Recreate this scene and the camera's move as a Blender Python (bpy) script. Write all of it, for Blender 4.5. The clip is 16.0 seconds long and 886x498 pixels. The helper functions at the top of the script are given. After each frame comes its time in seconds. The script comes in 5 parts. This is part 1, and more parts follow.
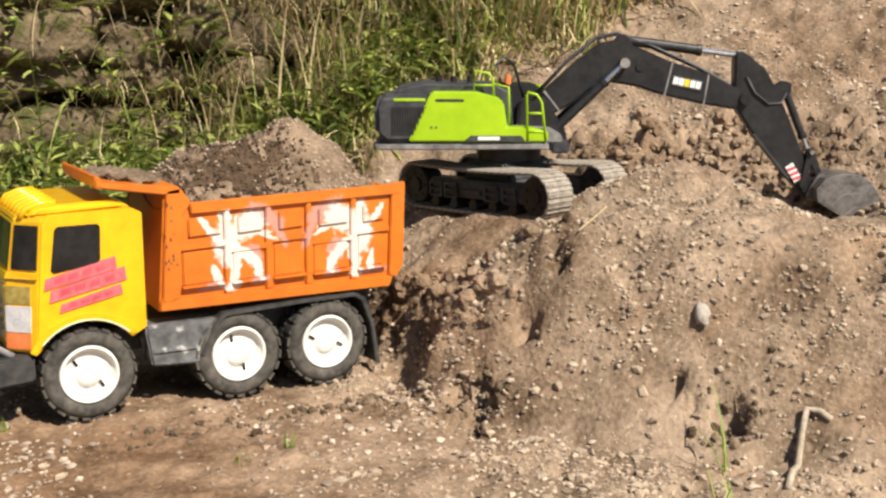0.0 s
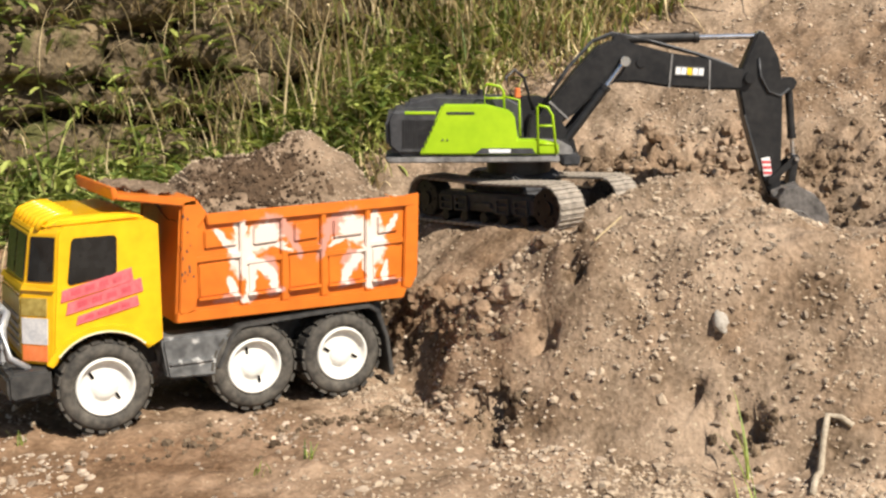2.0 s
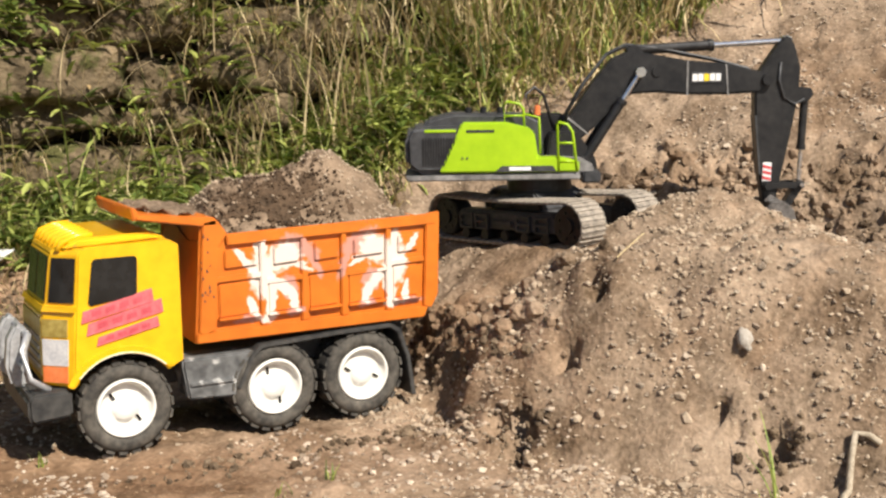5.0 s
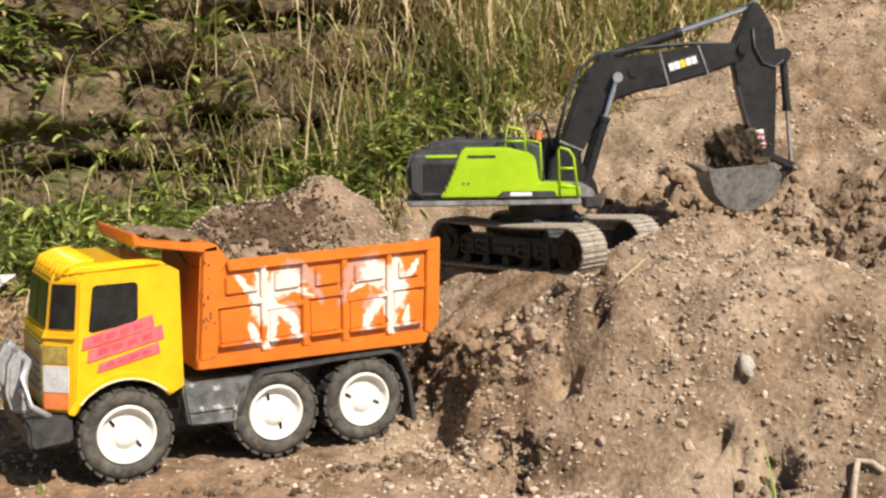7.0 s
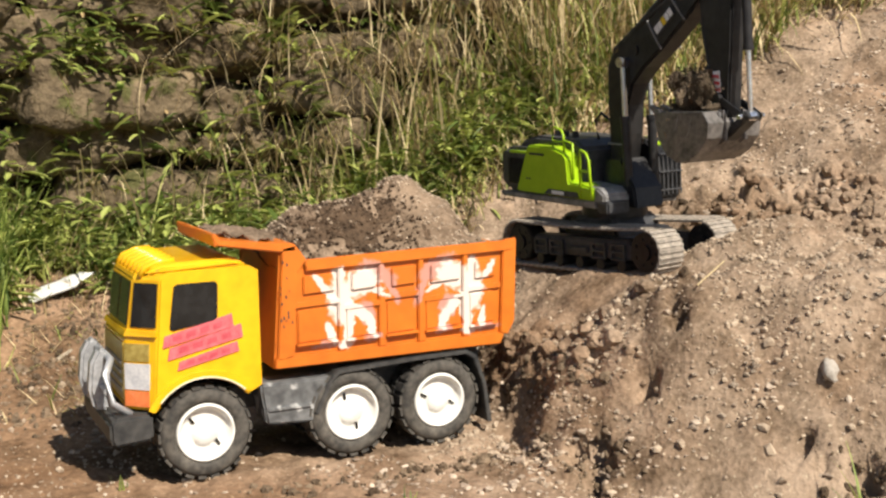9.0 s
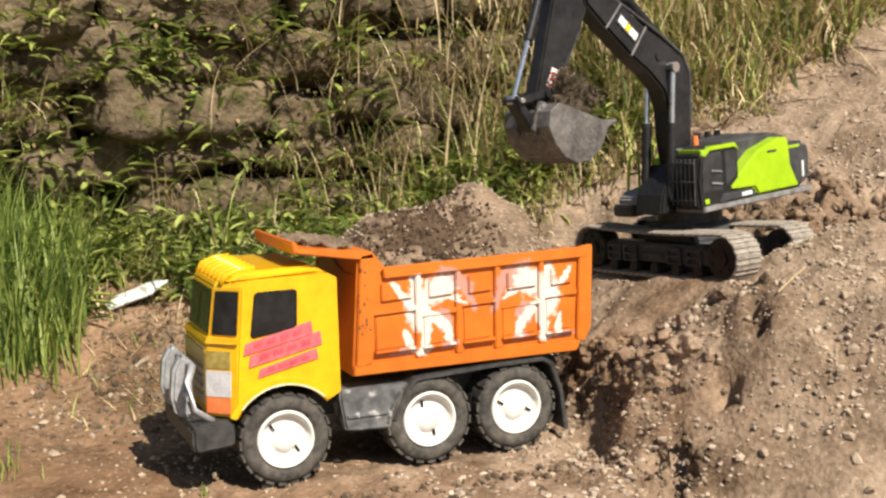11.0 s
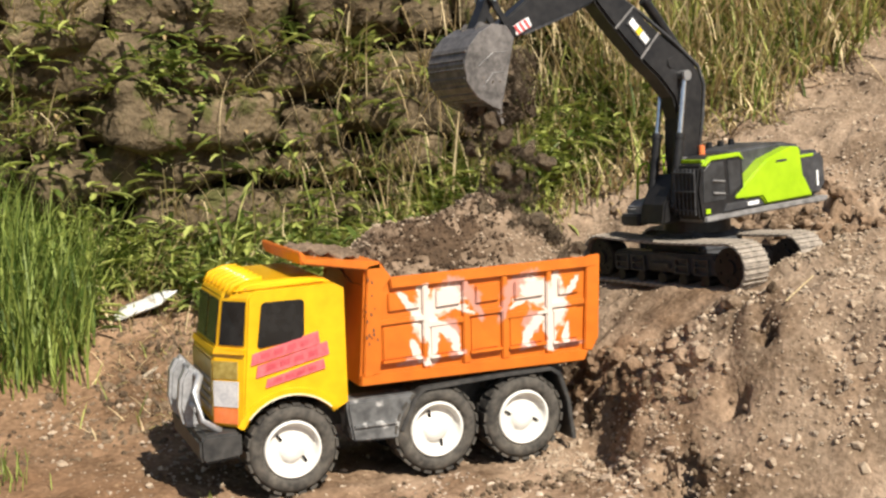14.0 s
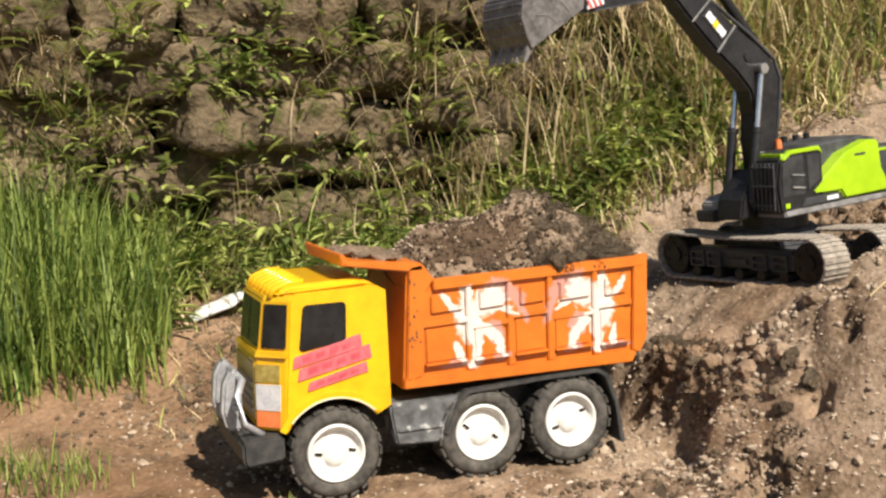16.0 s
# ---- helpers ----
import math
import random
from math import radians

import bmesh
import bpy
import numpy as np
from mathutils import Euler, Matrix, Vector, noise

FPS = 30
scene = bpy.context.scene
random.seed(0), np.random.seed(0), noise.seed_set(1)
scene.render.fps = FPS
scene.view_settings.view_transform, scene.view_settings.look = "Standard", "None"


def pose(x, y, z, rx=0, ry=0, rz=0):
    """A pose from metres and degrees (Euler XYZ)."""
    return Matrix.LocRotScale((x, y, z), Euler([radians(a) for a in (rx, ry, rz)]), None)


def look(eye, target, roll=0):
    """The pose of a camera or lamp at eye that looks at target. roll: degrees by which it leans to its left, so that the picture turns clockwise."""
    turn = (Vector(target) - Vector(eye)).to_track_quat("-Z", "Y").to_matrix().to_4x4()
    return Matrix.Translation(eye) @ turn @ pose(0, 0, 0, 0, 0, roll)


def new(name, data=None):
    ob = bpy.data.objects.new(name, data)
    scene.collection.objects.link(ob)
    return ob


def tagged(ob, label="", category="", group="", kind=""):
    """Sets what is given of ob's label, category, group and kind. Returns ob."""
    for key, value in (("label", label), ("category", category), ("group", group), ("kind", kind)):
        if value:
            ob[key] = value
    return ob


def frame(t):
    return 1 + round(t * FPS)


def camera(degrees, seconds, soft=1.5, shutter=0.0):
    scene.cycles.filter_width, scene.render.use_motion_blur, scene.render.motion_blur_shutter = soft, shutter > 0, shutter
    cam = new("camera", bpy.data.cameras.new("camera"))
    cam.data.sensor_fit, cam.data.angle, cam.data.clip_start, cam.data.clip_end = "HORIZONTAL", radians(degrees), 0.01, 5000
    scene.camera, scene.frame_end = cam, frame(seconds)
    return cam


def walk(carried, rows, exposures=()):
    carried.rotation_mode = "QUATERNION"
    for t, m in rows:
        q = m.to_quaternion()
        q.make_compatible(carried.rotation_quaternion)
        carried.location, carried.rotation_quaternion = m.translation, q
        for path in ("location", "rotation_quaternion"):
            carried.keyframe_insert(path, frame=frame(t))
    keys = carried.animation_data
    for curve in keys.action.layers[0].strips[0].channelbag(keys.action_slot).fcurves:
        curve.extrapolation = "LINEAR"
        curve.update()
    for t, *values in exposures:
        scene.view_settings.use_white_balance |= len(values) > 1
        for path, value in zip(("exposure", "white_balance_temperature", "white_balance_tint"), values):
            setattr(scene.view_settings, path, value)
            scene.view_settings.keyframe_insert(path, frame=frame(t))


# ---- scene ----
cam = camera(40.5, 16.0, soft=2.5)

PATH = [
    (0, (-0.335, -1.554, 0.515), (0.622, 0.163, 0.146), -0.1),
    (0.5, (-0.346, -1.551, 0.508), (0.621, 0.163, 0.149), -0.2),
    (1, (-0.366, -1.539, 0.502), (0.62, 0.167, 0.155), 0.0),
    (1.5, (-0.368, -1.539, 0.497), (0.618, 0.166, 0.154), 0.2),
    (2, (-0.369, -1.538, 0.497), (0.608, 0.176, 0.167), -0.3),
    (2.5, (-0.367, -1.536, 0.497), (0.605, 0.18, 0.165), -0.4),
    (3, (-0.366, -1.533, 0.497), (0.596, 0.19, 0.172), -0.5),
    (5.5, (-0.364, -1.53, 0.494), (0.586, 0.205, 0.199), -0.9),
    (6, (-0.363, -1.531, 0.497), (0.588, 0.205, 0.208), -0.9),
    (6.5, (-0.363, -1.531, 0.499), (0.592, 0.206, 0.231), -0.8),
    (7, (-0.363, -1.53, 0.5), (0.587, 0.211, 0.238), -0.9),
    (7.5, (-0.361, -1.53, 0.501), (0.571, 0.219, 0.235), -0.8),
    (8, (-0.367, -1.528, 0.501), (0.558, 0.225, 0.236), -0.7),
    (8.5, (-0.37, -1.524, 0.503), (0.524, 0.246, 0.242), -0.9),
    (9, (-0.382, -1.515, 0.502), (0.48, 0.271, 0.24), -1.0),
    (9.5, (-0.397, -1.507, 0.505), (0.41, 0.304, 0.246), -1.1),
    (10, (-0.408, -1.5, 0.505), (0.371, 0.324, 0.249), -1.4),
    (12.5, (-0.407, -1.507, 0.504), (0.372, 0.319, 0.26), -1.9),
    (13, (-0.406, -1.506, 0.503), (0.361, 0.326, 0.262), -1.9),
    (13.5, (-0.405, -1.507, 0.504), (0.369, 0.321, 0.26), -1.6),
    (14, (-0.404, -1.505, 0.504), (0.359, 0.328, 0.271), -1.8),
    (14.5, (-0.411, -1.509, 0.511), (0.283, 0.355, 0.303), -2.3),
    (15, (-0.416, -1.507, 0.509), (0.271, 0.358, 0.289), -2.5),
    (15.5, (-0.4, -1.495, 0.5), (0.274, 0.375, 0.279), -2.6),
    (16, (-0.421, -1.495, 0.501), (0.247, 0.376, 0.273), -2.7),
]
walk(cam, [(t, look(eye, target, roll)) for t, eye, target, roll in PATH])

# ---- world and sun ----
world = bpy.data.worlds.new("sky")
scene.world = world
world.use_nodes = True
SUN_TO = Vector((0.20, -0.97, 1.05)).normalized()
wn = world.node_tree.nodes
sky = wn.new("ShaderNodeTexSky")
sky.sky_type, sky.sun_disc = "NISHITA", False
sky.sun_elevation, sky.sun_rotation = math.asin(SUN_TO.z), math.atan2(SUN_TO.x, SUN_TO.y)
wn["Background"].inputs[1].default_value = 0.055
world.node_tree.links.new(sky.outputs[0], wn["Background"].inputs[0])
sun_data = bpy.data.lights.new("sun", "SUN")
sun_data.energy, sun_data.angle, sun_data.color = 4.6, radians(0.6), (1.0, 0.93, 0.82)
sun = new("sun", sun_data)
sun.matrix_world = look(SUN_TO * 10, (0, 0, 0))
scene.view_settings.exposure = 0.72


# ---- materials ----
def material(name, dark, light, scale=30.0, rough=0.6, bump=0.3, metal=0.0, fine=4.0, island=0.0, obj=0.0, coat=0.0,
             spot=None, spot_scale=60.0, spot_at=0.62, depth=0.002, spec=0.5, through_light=0.0, stain=None, stain_scale=2.5, stain_at=0.5, yard=None):
    """Two scales of noise mix two colours, a third colour comes in spots; the fine noise gives relief."""
    m = bpy.data.materials.new(name)
    m.use_nodes = True
    n, l = m.node_tree.nodes, m.node_tree.links
    p = n["Principled BSDF"]
    tc = n.new("ShaderNodeTexCoord")
    a = n.new("ShaderNodeTexNoise")
    a.inputs["Scale"].default_value, a.inputs["Detail"].default_value, a.inputs["Roughness"].default_value = scale, 6, 0.62
    b = n.new("ShaderNodeTexNoise")
    b.inputs["Scale"].default_value, b.inputs["Detail"].default_value = scale * fine, 4
    for tex in (a, b):
        l.new(tc.outputs["Object"], tex.inputs["Vector"])
    mix = n.new("ShaderNodeMath")
    mix.operation = "MULTIPLY_ADD"
    mix.inputs[1].default_value, mix.inputs[2].default_value = 0.45, 0.0
    l.new(b.outputs["Fac"], mix.inputs[0])
    add = n.new("ShaderNodeMath")
    add.operation = "MULTIPLY_ADD"
    add.inputs[1].default_value = 0.9
    l.new(a.outputs["Fac"], add.inputs[0])
    l.new(mix.outputs[0], add.inputs[2])
    last = add.outputs[0]
    for amount, node, socket in ((island, "ShaderNodeNewGeometry", "Random Per Island"), (obj, "ShaderNodeObjectInfo", "Random")):
        if amount:
            r = n.new(node)
            k = n.new("ShaderNodeMath")
            k.operation = "MULTIPLY_ADD"
            k.inputs[1].default_value, k.inputs[2].default_value = amount, -amount / 2
            l.new(r.outputs[socket], k.inputs[0])
            s = n.new("ShaderNodeMath")
            l.new(last, s.inputs[0])
            l.new(k.outputs[0], s.inputs[1])
            last = s.outputs[0]
    ramp = n.new("ShaderNodeValToRGB")
    ramp.color_ramp.elements[0].position, ramp.color_ramp.elements[1].position = 0.46, 0.90
    ramp.color_ramp.elements[0].color, ramp.color_ramp.elements[1].color = (*dark, 1), (*light, 1)
    l.new(last, ramp.inputs[0])
    color = ramp.outputs[0]
    if spot:
        s = n.new("ShaderNodeTexNoise")
        s.inputs["Scale"].default_value, s.inputs["Detail"].default_value = spot_scale, 5
        l.new(tc.outputs["Object"], s.inputs["Vector"])
        sr = n.new("ShaderNodeValToRGB")
        sr.color_ramp.elements[0].position, sr.color_ramp.elements[1].position = spot_at, spot_at + 0.06
        l.new(s.outputs["Fac"], sr.inputs[0])
        mx = n.new("ShaderNodeMix")
        mx.data_type = "RGBA"
        mx.inputs[7].default_value = (*spot, 1)
        l.new(sr.outputs[0], mx.inputs[0])
        l.new(color, mx.inputs[6])
        color = mx.outputs[2]
    if stain:
        s = n.new("ShaderNodeTexNoise")
        s.inputs["Scale"].default_value, s.inputs["Detail"].default_value, s.inputs["Roughness"].default_value = stain_scale, 7, 0.65
        l.new(tc.outputs["Object"], s.inputs["Vector"])
        sr = n.new("ShaderNodeMapRange")
        sr.inputs[1].default_value, sr.inputs[2].default_value = stain_at - 0.07, stain_at + 0.13
        l.new(s.outputs["Fac"], sr.inputs[0])
        mx = n.new("ShaderNodeMix")
        mx.data_type, mx.blend_type = "RGBA", "MULTIPLY"
        mx.inputs[7].default_value = (*stain, 1)
        l.new(sr.outputs[0], mx.inputs[0])
        l.new(color, mx.inputs[6])
        color = mx.outputs[2]
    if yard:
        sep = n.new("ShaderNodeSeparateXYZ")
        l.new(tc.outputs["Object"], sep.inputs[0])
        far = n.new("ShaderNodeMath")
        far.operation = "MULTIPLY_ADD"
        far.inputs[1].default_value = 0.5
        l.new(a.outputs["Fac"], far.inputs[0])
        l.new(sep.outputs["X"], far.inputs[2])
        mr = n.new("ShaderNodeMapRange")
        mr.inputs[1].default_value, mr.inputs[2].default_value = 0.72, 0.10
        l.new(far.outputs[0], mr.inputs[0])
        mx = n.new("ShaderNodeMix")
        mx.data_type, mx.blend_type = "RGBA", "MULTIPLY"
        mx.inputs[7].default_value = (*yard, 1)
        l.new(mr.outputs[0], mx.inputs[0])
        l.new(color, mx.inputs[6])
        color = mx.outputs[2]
    l.new(color, p.inputs["Base Color"])
    p.inputs["Metallic"].default_value, p.inputs["Roughness"].default_value = metal, rough
    p.inputs["Coat Weight"].default_value, p.inputs["Specular IOR Level"].default_value = coat, spec
    if bump:
        bm = n.new("ShaderNodeBump")
        bm.inputs["Strength"].default_value, bm.inputs["Distance"].default_value = bump, depth
        l.new(add.outputs[0], bm.inputs["Height"])
        l.new(bm.outputs[0], p.inputs["Normal"])
    if through_light:
        tr = n.new("ShaderNodeBsdfTranslucent")
        ms = n.new("ShaderNodeMixShader")
        ms.inputs[0].default_value = through_light
        l.new(color, tr.inputs["Color"])
        l.new(p.outputs[0], ms.inputs[1])
        l.new(tr.outputs[0], ms.inputs[2])
        l.new(ms.outputs[0], n["Material Output"].inputs["Surface"])
    return m


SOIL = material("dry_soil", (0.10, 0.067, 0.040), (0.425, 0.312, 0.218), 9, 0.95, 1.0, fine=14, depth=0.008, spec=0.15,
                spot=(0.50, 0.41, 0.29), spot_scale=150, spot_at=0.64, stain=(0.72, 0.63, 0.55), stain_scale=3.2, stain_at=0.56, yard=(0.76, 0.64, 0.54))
MOIST_SHADE = material("moist_and_shade_soil", (0.060, 0.040, 0.024), (0.22, 0.158, 0.102), 26, 0.9, 1.0, fine=6, island=0.35, depth=0.004, spec=0.2)
LOAD_SOIL = material("soil_load", (0.07, 0.046, 0.028), (0.31, 0.222, 0.150), 13, 0.95, 1.0, fine=9, depth=0.006, spec=0.15)
CLOD = material("crumbly_clod", (0.15, 0.105, 0.066), (0.44, 0.335, 0.225), 3, 0.95, 1.0, fine=6, obj=0.3, depth=0.05, spec=0.15)
WET_SOIL = material("wet_dark_soil", (0.030, 0.019, 0.011), (0.125, 0.080, 0.048), 40, 0.9, 1.0, fine=5, depth=0.004, spec=0.2)
PEBBLE = material("pebble", (0.22, 0.160, 0.108), (0.50, 0.395, 0.285), 25, 0.85, 0.3, island=0.15, spec=0.25)
GRAVEL = material("gravel", (0.25, 0.19, 0.138), (0.54, 0.435, 0.33), 40, 0.85, 0.5, island=0.55, spec=0.25)
STONE = material("stone", (0.27, 0.205, 0.15), (0.48, 0.385, 0.285), 60, 0.85, 0.8, obj=0.25, spec=0.3)
WHITE_STONE = material("pale_stone", (0.25, 0.215, 0.175), (0.43, 0.385, 0.325), 80, 0.8, 0.3)
WALL_STONE = material("wall_stone", (0.032, 0.024, 0.014), (0.235, 0.175, 0.105), 9, 0.95, 1.0, fine=7, obj=0.10, depth=0.022, spec=0.15,
                      spot=(0.085, 0.082, 0.030), spot_scale=13, spot_at=0.54)
PALE_BLOCK = material("weathered_pale_block", (0.10, 0.096, 0.082), (0.32, 0.315, 0.28), 9, 0.9, 0.6, fine=8, depth=0.004)
EARTH_DARK = material("wall_earth", (0.012, 0.010, 0.007), (0.06, 0.048, 0.03), 14, 1.0, 0.8, spec=0.1)
GRASS = material("grass", (0.120, 0.165, 0.03), (0.54, 0.57, 0.17), 6, 0.55, 0, island=0.9, spec=0.35, through_light=0.42)
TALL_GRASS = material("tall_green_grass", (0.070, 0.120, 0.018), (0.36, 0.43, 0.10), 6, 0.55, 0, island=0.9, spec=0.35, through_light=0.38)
LEAF = material("weed_leaf", (0.105, 0.150, 0.028), (0.45, 0.49, 0.13), 8, 0.5, 0, island=0.9, spec=0.4, through_light=0.36)
LITTER = material("dead_leaf", (0.06, 0.04, 0.02), (0.30, 0.21, 0.10), 8, 0.7, 0, island=0.9, spec=0.2)
STRAW = material("dry_grass", (0.30, 0.215, 0.10), (0.72, 0.58, 0.34), 6, 0.7, 0, island=0.9, spec=0.3, through_light=0.25)


def painted_side(base, marks, white, lilac):
    """The orange plastic with worn figures painted on it: each mark is an ellipse (x, z, half width, half height, tilt, colour)."""
    m = base.copy()
    m.name = "orange_plastic_with_worn_paint"
    n, l = m.node_tree.nodes, m.node_tree.links
    p = n["Principled BSDF"]
    color = p.inputs["Base Color"].links[0].from_socket
    tc = n.new("ShaderNodeTexCoord")
    edge = n.new("ShaderNodeTexNoise")
    edge.inputs["Scale"].default_value, edge.inputs["Detail"].default_value = 95, 5
    l.new(tc.outputs["Object"], edge.inputs["Vector"])
    shift = n.new("ShaderNodeVectorMath")
    shift.operation = "MULTIPLY_ADD"
    shift.inputs[1].default_value, shift.inputs[2].default_value = (0.014, 0, 0.014), (-0.007, 0, -0.007)
    l.new(edge.outputs["Color"], shift.inputs[0])
    spot = n.new("ShaderNodeVectorMath")
    l.new(tc.outputs["Object"], spot.inputs[0])
    l.new(shift.outputs[0], spot.inputs[1])
    wear = n.new("ShaderNodeTexNoise")
    wear.inputs["Scale"].default_value, wear.inputs["Detail"].default_value = 130, 6
    l.new(tc.outputs["Object"], wear.inputs["Vector"])
    for kind, paint, strength in ((1, lilac, 0.72), (0, white, 0.94)):
        near = None
        for x, z, rx, rz, tilt, k in marks:
            if k != kind:
                continue
            mp = n.new("ShaderNodeMapping")
            mp.vector_type = "TEXTURE"
            mp.inputs["Location"].default_value, mp.inputs["Rotation"].default_value, mp.inputs["Scale"].default_value = (x, 0, z), (0, -tilt, 0), (rx, 1000, rz)
            l.new(spot.outputs[0], mp.inputs[0])
            ln = n.new("ShaderNodeVectorMath")
            ln.operation = "LENGTH"
            l.new(mp.outputs[0], ln.inputs[0])
            if near is None:
                near = ln.outputs["Value"]
            else:
                mn = n.new("ShaderNodeMath")
                mn.operation = "MINIMUM"
                l.new(near, mn.inputs[0])
                l.new(ln.outputs["Value"], mn.inputs[1])
                near = mn.outputs[0]
        add = n.new("ShaderNodeMath")
        add.operation = "MULTIPLY_ADD"
        add.inputs[1].default_value = 1.1
        l.new(wear.outputs["Fac"], add.inputs[0])
        l.new(near, add.inputs[2])
        mr = n.new("ShaderNodeMapRange")
        mr.inputs[1].default_value, mr.inputs[2].default_value, mr.inputs[3].default_value, mr.inputs[4].default_value = 1.55, 1.92, strength, 0.0
        l.new(add.outputs[0], mr.inputs[0])
        mx = n.new("ShaderNodeMix")
        mx.data_type = "RGBA"
        mx.inputs[7].default_value = (*paint, 1)
        l.new(mr.outputs[0], mx.inputs[0])
        l.new(color, mx.inputs[6])
        color = mx.outputs[2]
    l.new(color, p.inputs["Base Color"])
    return m


def figure_marks():
    """Two mirrored winged figures: body, head, arm, wing feathers, legs and feet."""
    shape = [(-0.010, 0.008, 0.016, 0.028, 0.05, 0), (-0.012, 0.044, 0.008, 0.010, 0, 0), (0.020, 0.030, 0.022, 0.016, 0.35, 0), (-0.035, 0.030, 0.017, 0.0045, 2.3, 0), (-0.001, -0.030, 0.007, 0.022, -0.12, 0),
             (0.034, -0.030, 0.006, 0.016, 0.25, 0), (-0.026, -0.036, 0.005, 0.015, 0.3, 0), (-0.004, -0.052, 0.010, 0.005, 0.1, 0), (0.016, -0.010, 0.018, 0.007, -0.6, 0),
             (0.028, -0.014, 0.011, 0.015, 0.3, 1), (-0.032, -0.051, 0.018, 0.005, 0.05, 1), (0.046, 0.042, 0.026, 0.011, -0.5, 1), (0.068, 0.016, 0.005, 0.022, 0.4, 1), (0.036, -0.047, 0.012, 0.005, 0.0, 1)]
    marks = []
    for cx, flip in ((0.205, 1), (0.385, -1)):
        marks += [(cx + flip * dx, 0.212 + dz, rx, rz, flip * tilt, k) for dx, dz, rx, rz, tilt, k in shape]
        marks += [(cx + flip * (0.014 + 0.008 * k), 0.250 - 0.006 * k, 0.018 - 0.001 * k, 0.003, flip * (0.75 - 0.28 * k), 0) for k in range(5)]
    return marks


YELLOW = material("yellow_plastic", (0.70, 0.365, 0.006), (0.82, 0.475, 0.010), 12, 0.22, 0.08, coat=0.35, spot=(0.42, 0.25, 0.04), spot_scale=70, spot_at=0.73)
ORANGE = material("orange_plastic", (0.52, 0.125, 0.010), (0.66, 0.175, 0.014), 10, 0.42, 0.1, coat=0.1, spot=(0.30, 0.10, 0.03), spot_scale=55, spot_at=0.70)
BLACK_PANE = material("black_window_plastic", (0.006, 0.006, 0.006), (0.02, 0.02, 0.02), 20, 0.25, 0.05)
GREY_PLASTIC = material("dusty_grey_plastic", (0.05, 0.05, 0.05), (0.21, 0.21, 0.205), 16, 0.6, 0.3, spot=(0.42, 0.41, 0.39), spot_scale=45, spot_at=0.60)
CHASSIS = material("chassis_black_plastic", (0.018, 0.018, 0.018), (0.07, 0.066, 0.06), 20, 0.55, 0.2)
SILVER = material("silver_plastic", (0.26, 0.26, 0.265), (0.5, 0.5, 0.5), 40, 0.4, 0.2, metal=0.35)
TYRE = material("dusty_tyre", (0.022, 0.021, 0.02), (0.13, 0.115, 0.095), 22, 0.85, 0.4, spec=0.25)
RIM = material("white_rim", (0.66, 0.64, 0.58), (0.82, 0.80, 0.75), 20, 0.4, 0.05)
PINK = material("pink_sticker", (0.52, 0.075, 0.09), (0.68, 0.17, 0.18), 90, 0.5, 0.1)
PINK_DARK = material("dark_pink_print", (0.44, 0.05, 0.07), (0.56, 0.10, 0.12), 90, 0.5, 0.1)
PAINTED_SIDE = painted_side(ORANGE, figure_marks(), (0.72, 0.64, 0.57), (0.52, 0.30, 0.27))
EDGE_WHITE = material("worn_white_edge", (0.6, 0.5, 0.25), (0.85, 0.82, 0.7), 70, 0.5, 0.1)
LIME = material("lime_plastic", (0.29, 0.47, 0.005), (0.38, 0.57, 0.010), 14, 0.35, 0.05, coat=0.15)
ARM_BLACK = material("satin_black_metal", (0.010, 0.010, 0.011), (0.032, 0.030, 0.029), 24, 0.42, 0.12, metal=0.25)
BODY_DARK = material("dark_grey_plastic", (0.022, 0.022, 0.024), (0.07, 0.07, 0.072), 24, 0.5, 0.15)
DECK_GREY = material("dusty_deck_metal", (0.12, 0.115, 0.11), (0.34, 0.325, 0.31), 25, 0.55, 0.2, metal=0.2)
TRACK_SHOE = material("dusty_track_shoe", (0.13, 0.11, 0.09), (0.42, 0.36, 0.29), 60, 0.75, 0.4)
BUCKET_STEEL = material("dusty_bucket_steel", (0.085, 0.078, 0.072), (0.27, 0.245, 0.225), 28, 0.45, 0.25, metal=0.45)
CHROME = material("chrome_rod", (0.55, 0.55, 0.56), (0.75, 0.75, 0.76), 30, 0.2, 0.03, metal=0.9)
LABEL_WHITE = material("white_label", (0.7, 0.7, 0.68), (0.85, 0.85, 0.83), 50, 0.5, 0.05)
LABEL_YELLOW = material("yellow_label", (0.75, 0.52, 0.02), (0.85, 0.62, 0.03), 50, 0.5, 0.05)
RED = material("red_label", (0.55, 0.05, 0.06), (0.68, 0.10, 0.10), 50, 0.5, 0.05)
AMBER = material("amber_lens", (0.75, 0.18, 0.05), (0.85, 0.25, 0.08), 50, 0.3, 0)
GLASS_DARK = material("smoked_cab_pane", (0.02, 0.022, 0.024), (0.05, 0.052, 0.055), 20, 0.12, 0)
LAMP_CLEAR = material("clear_headlamp", (0.45, 0.45, 0.47), (0.7, 0.68, 0.66), 60, 0.15, 0.1)
STICK_WOOD = material("bleached_wood", (0.24, 0.19, 0.13), (0.47, 0.395, 0.295), 60, 0.8, 0.4)
PLASTIC_SCRAP = material("dirty_white_plastic", (0.45, 0.44, 0.41), (0.78, 0.77, 0.74), 30, 0.5, 0.3)


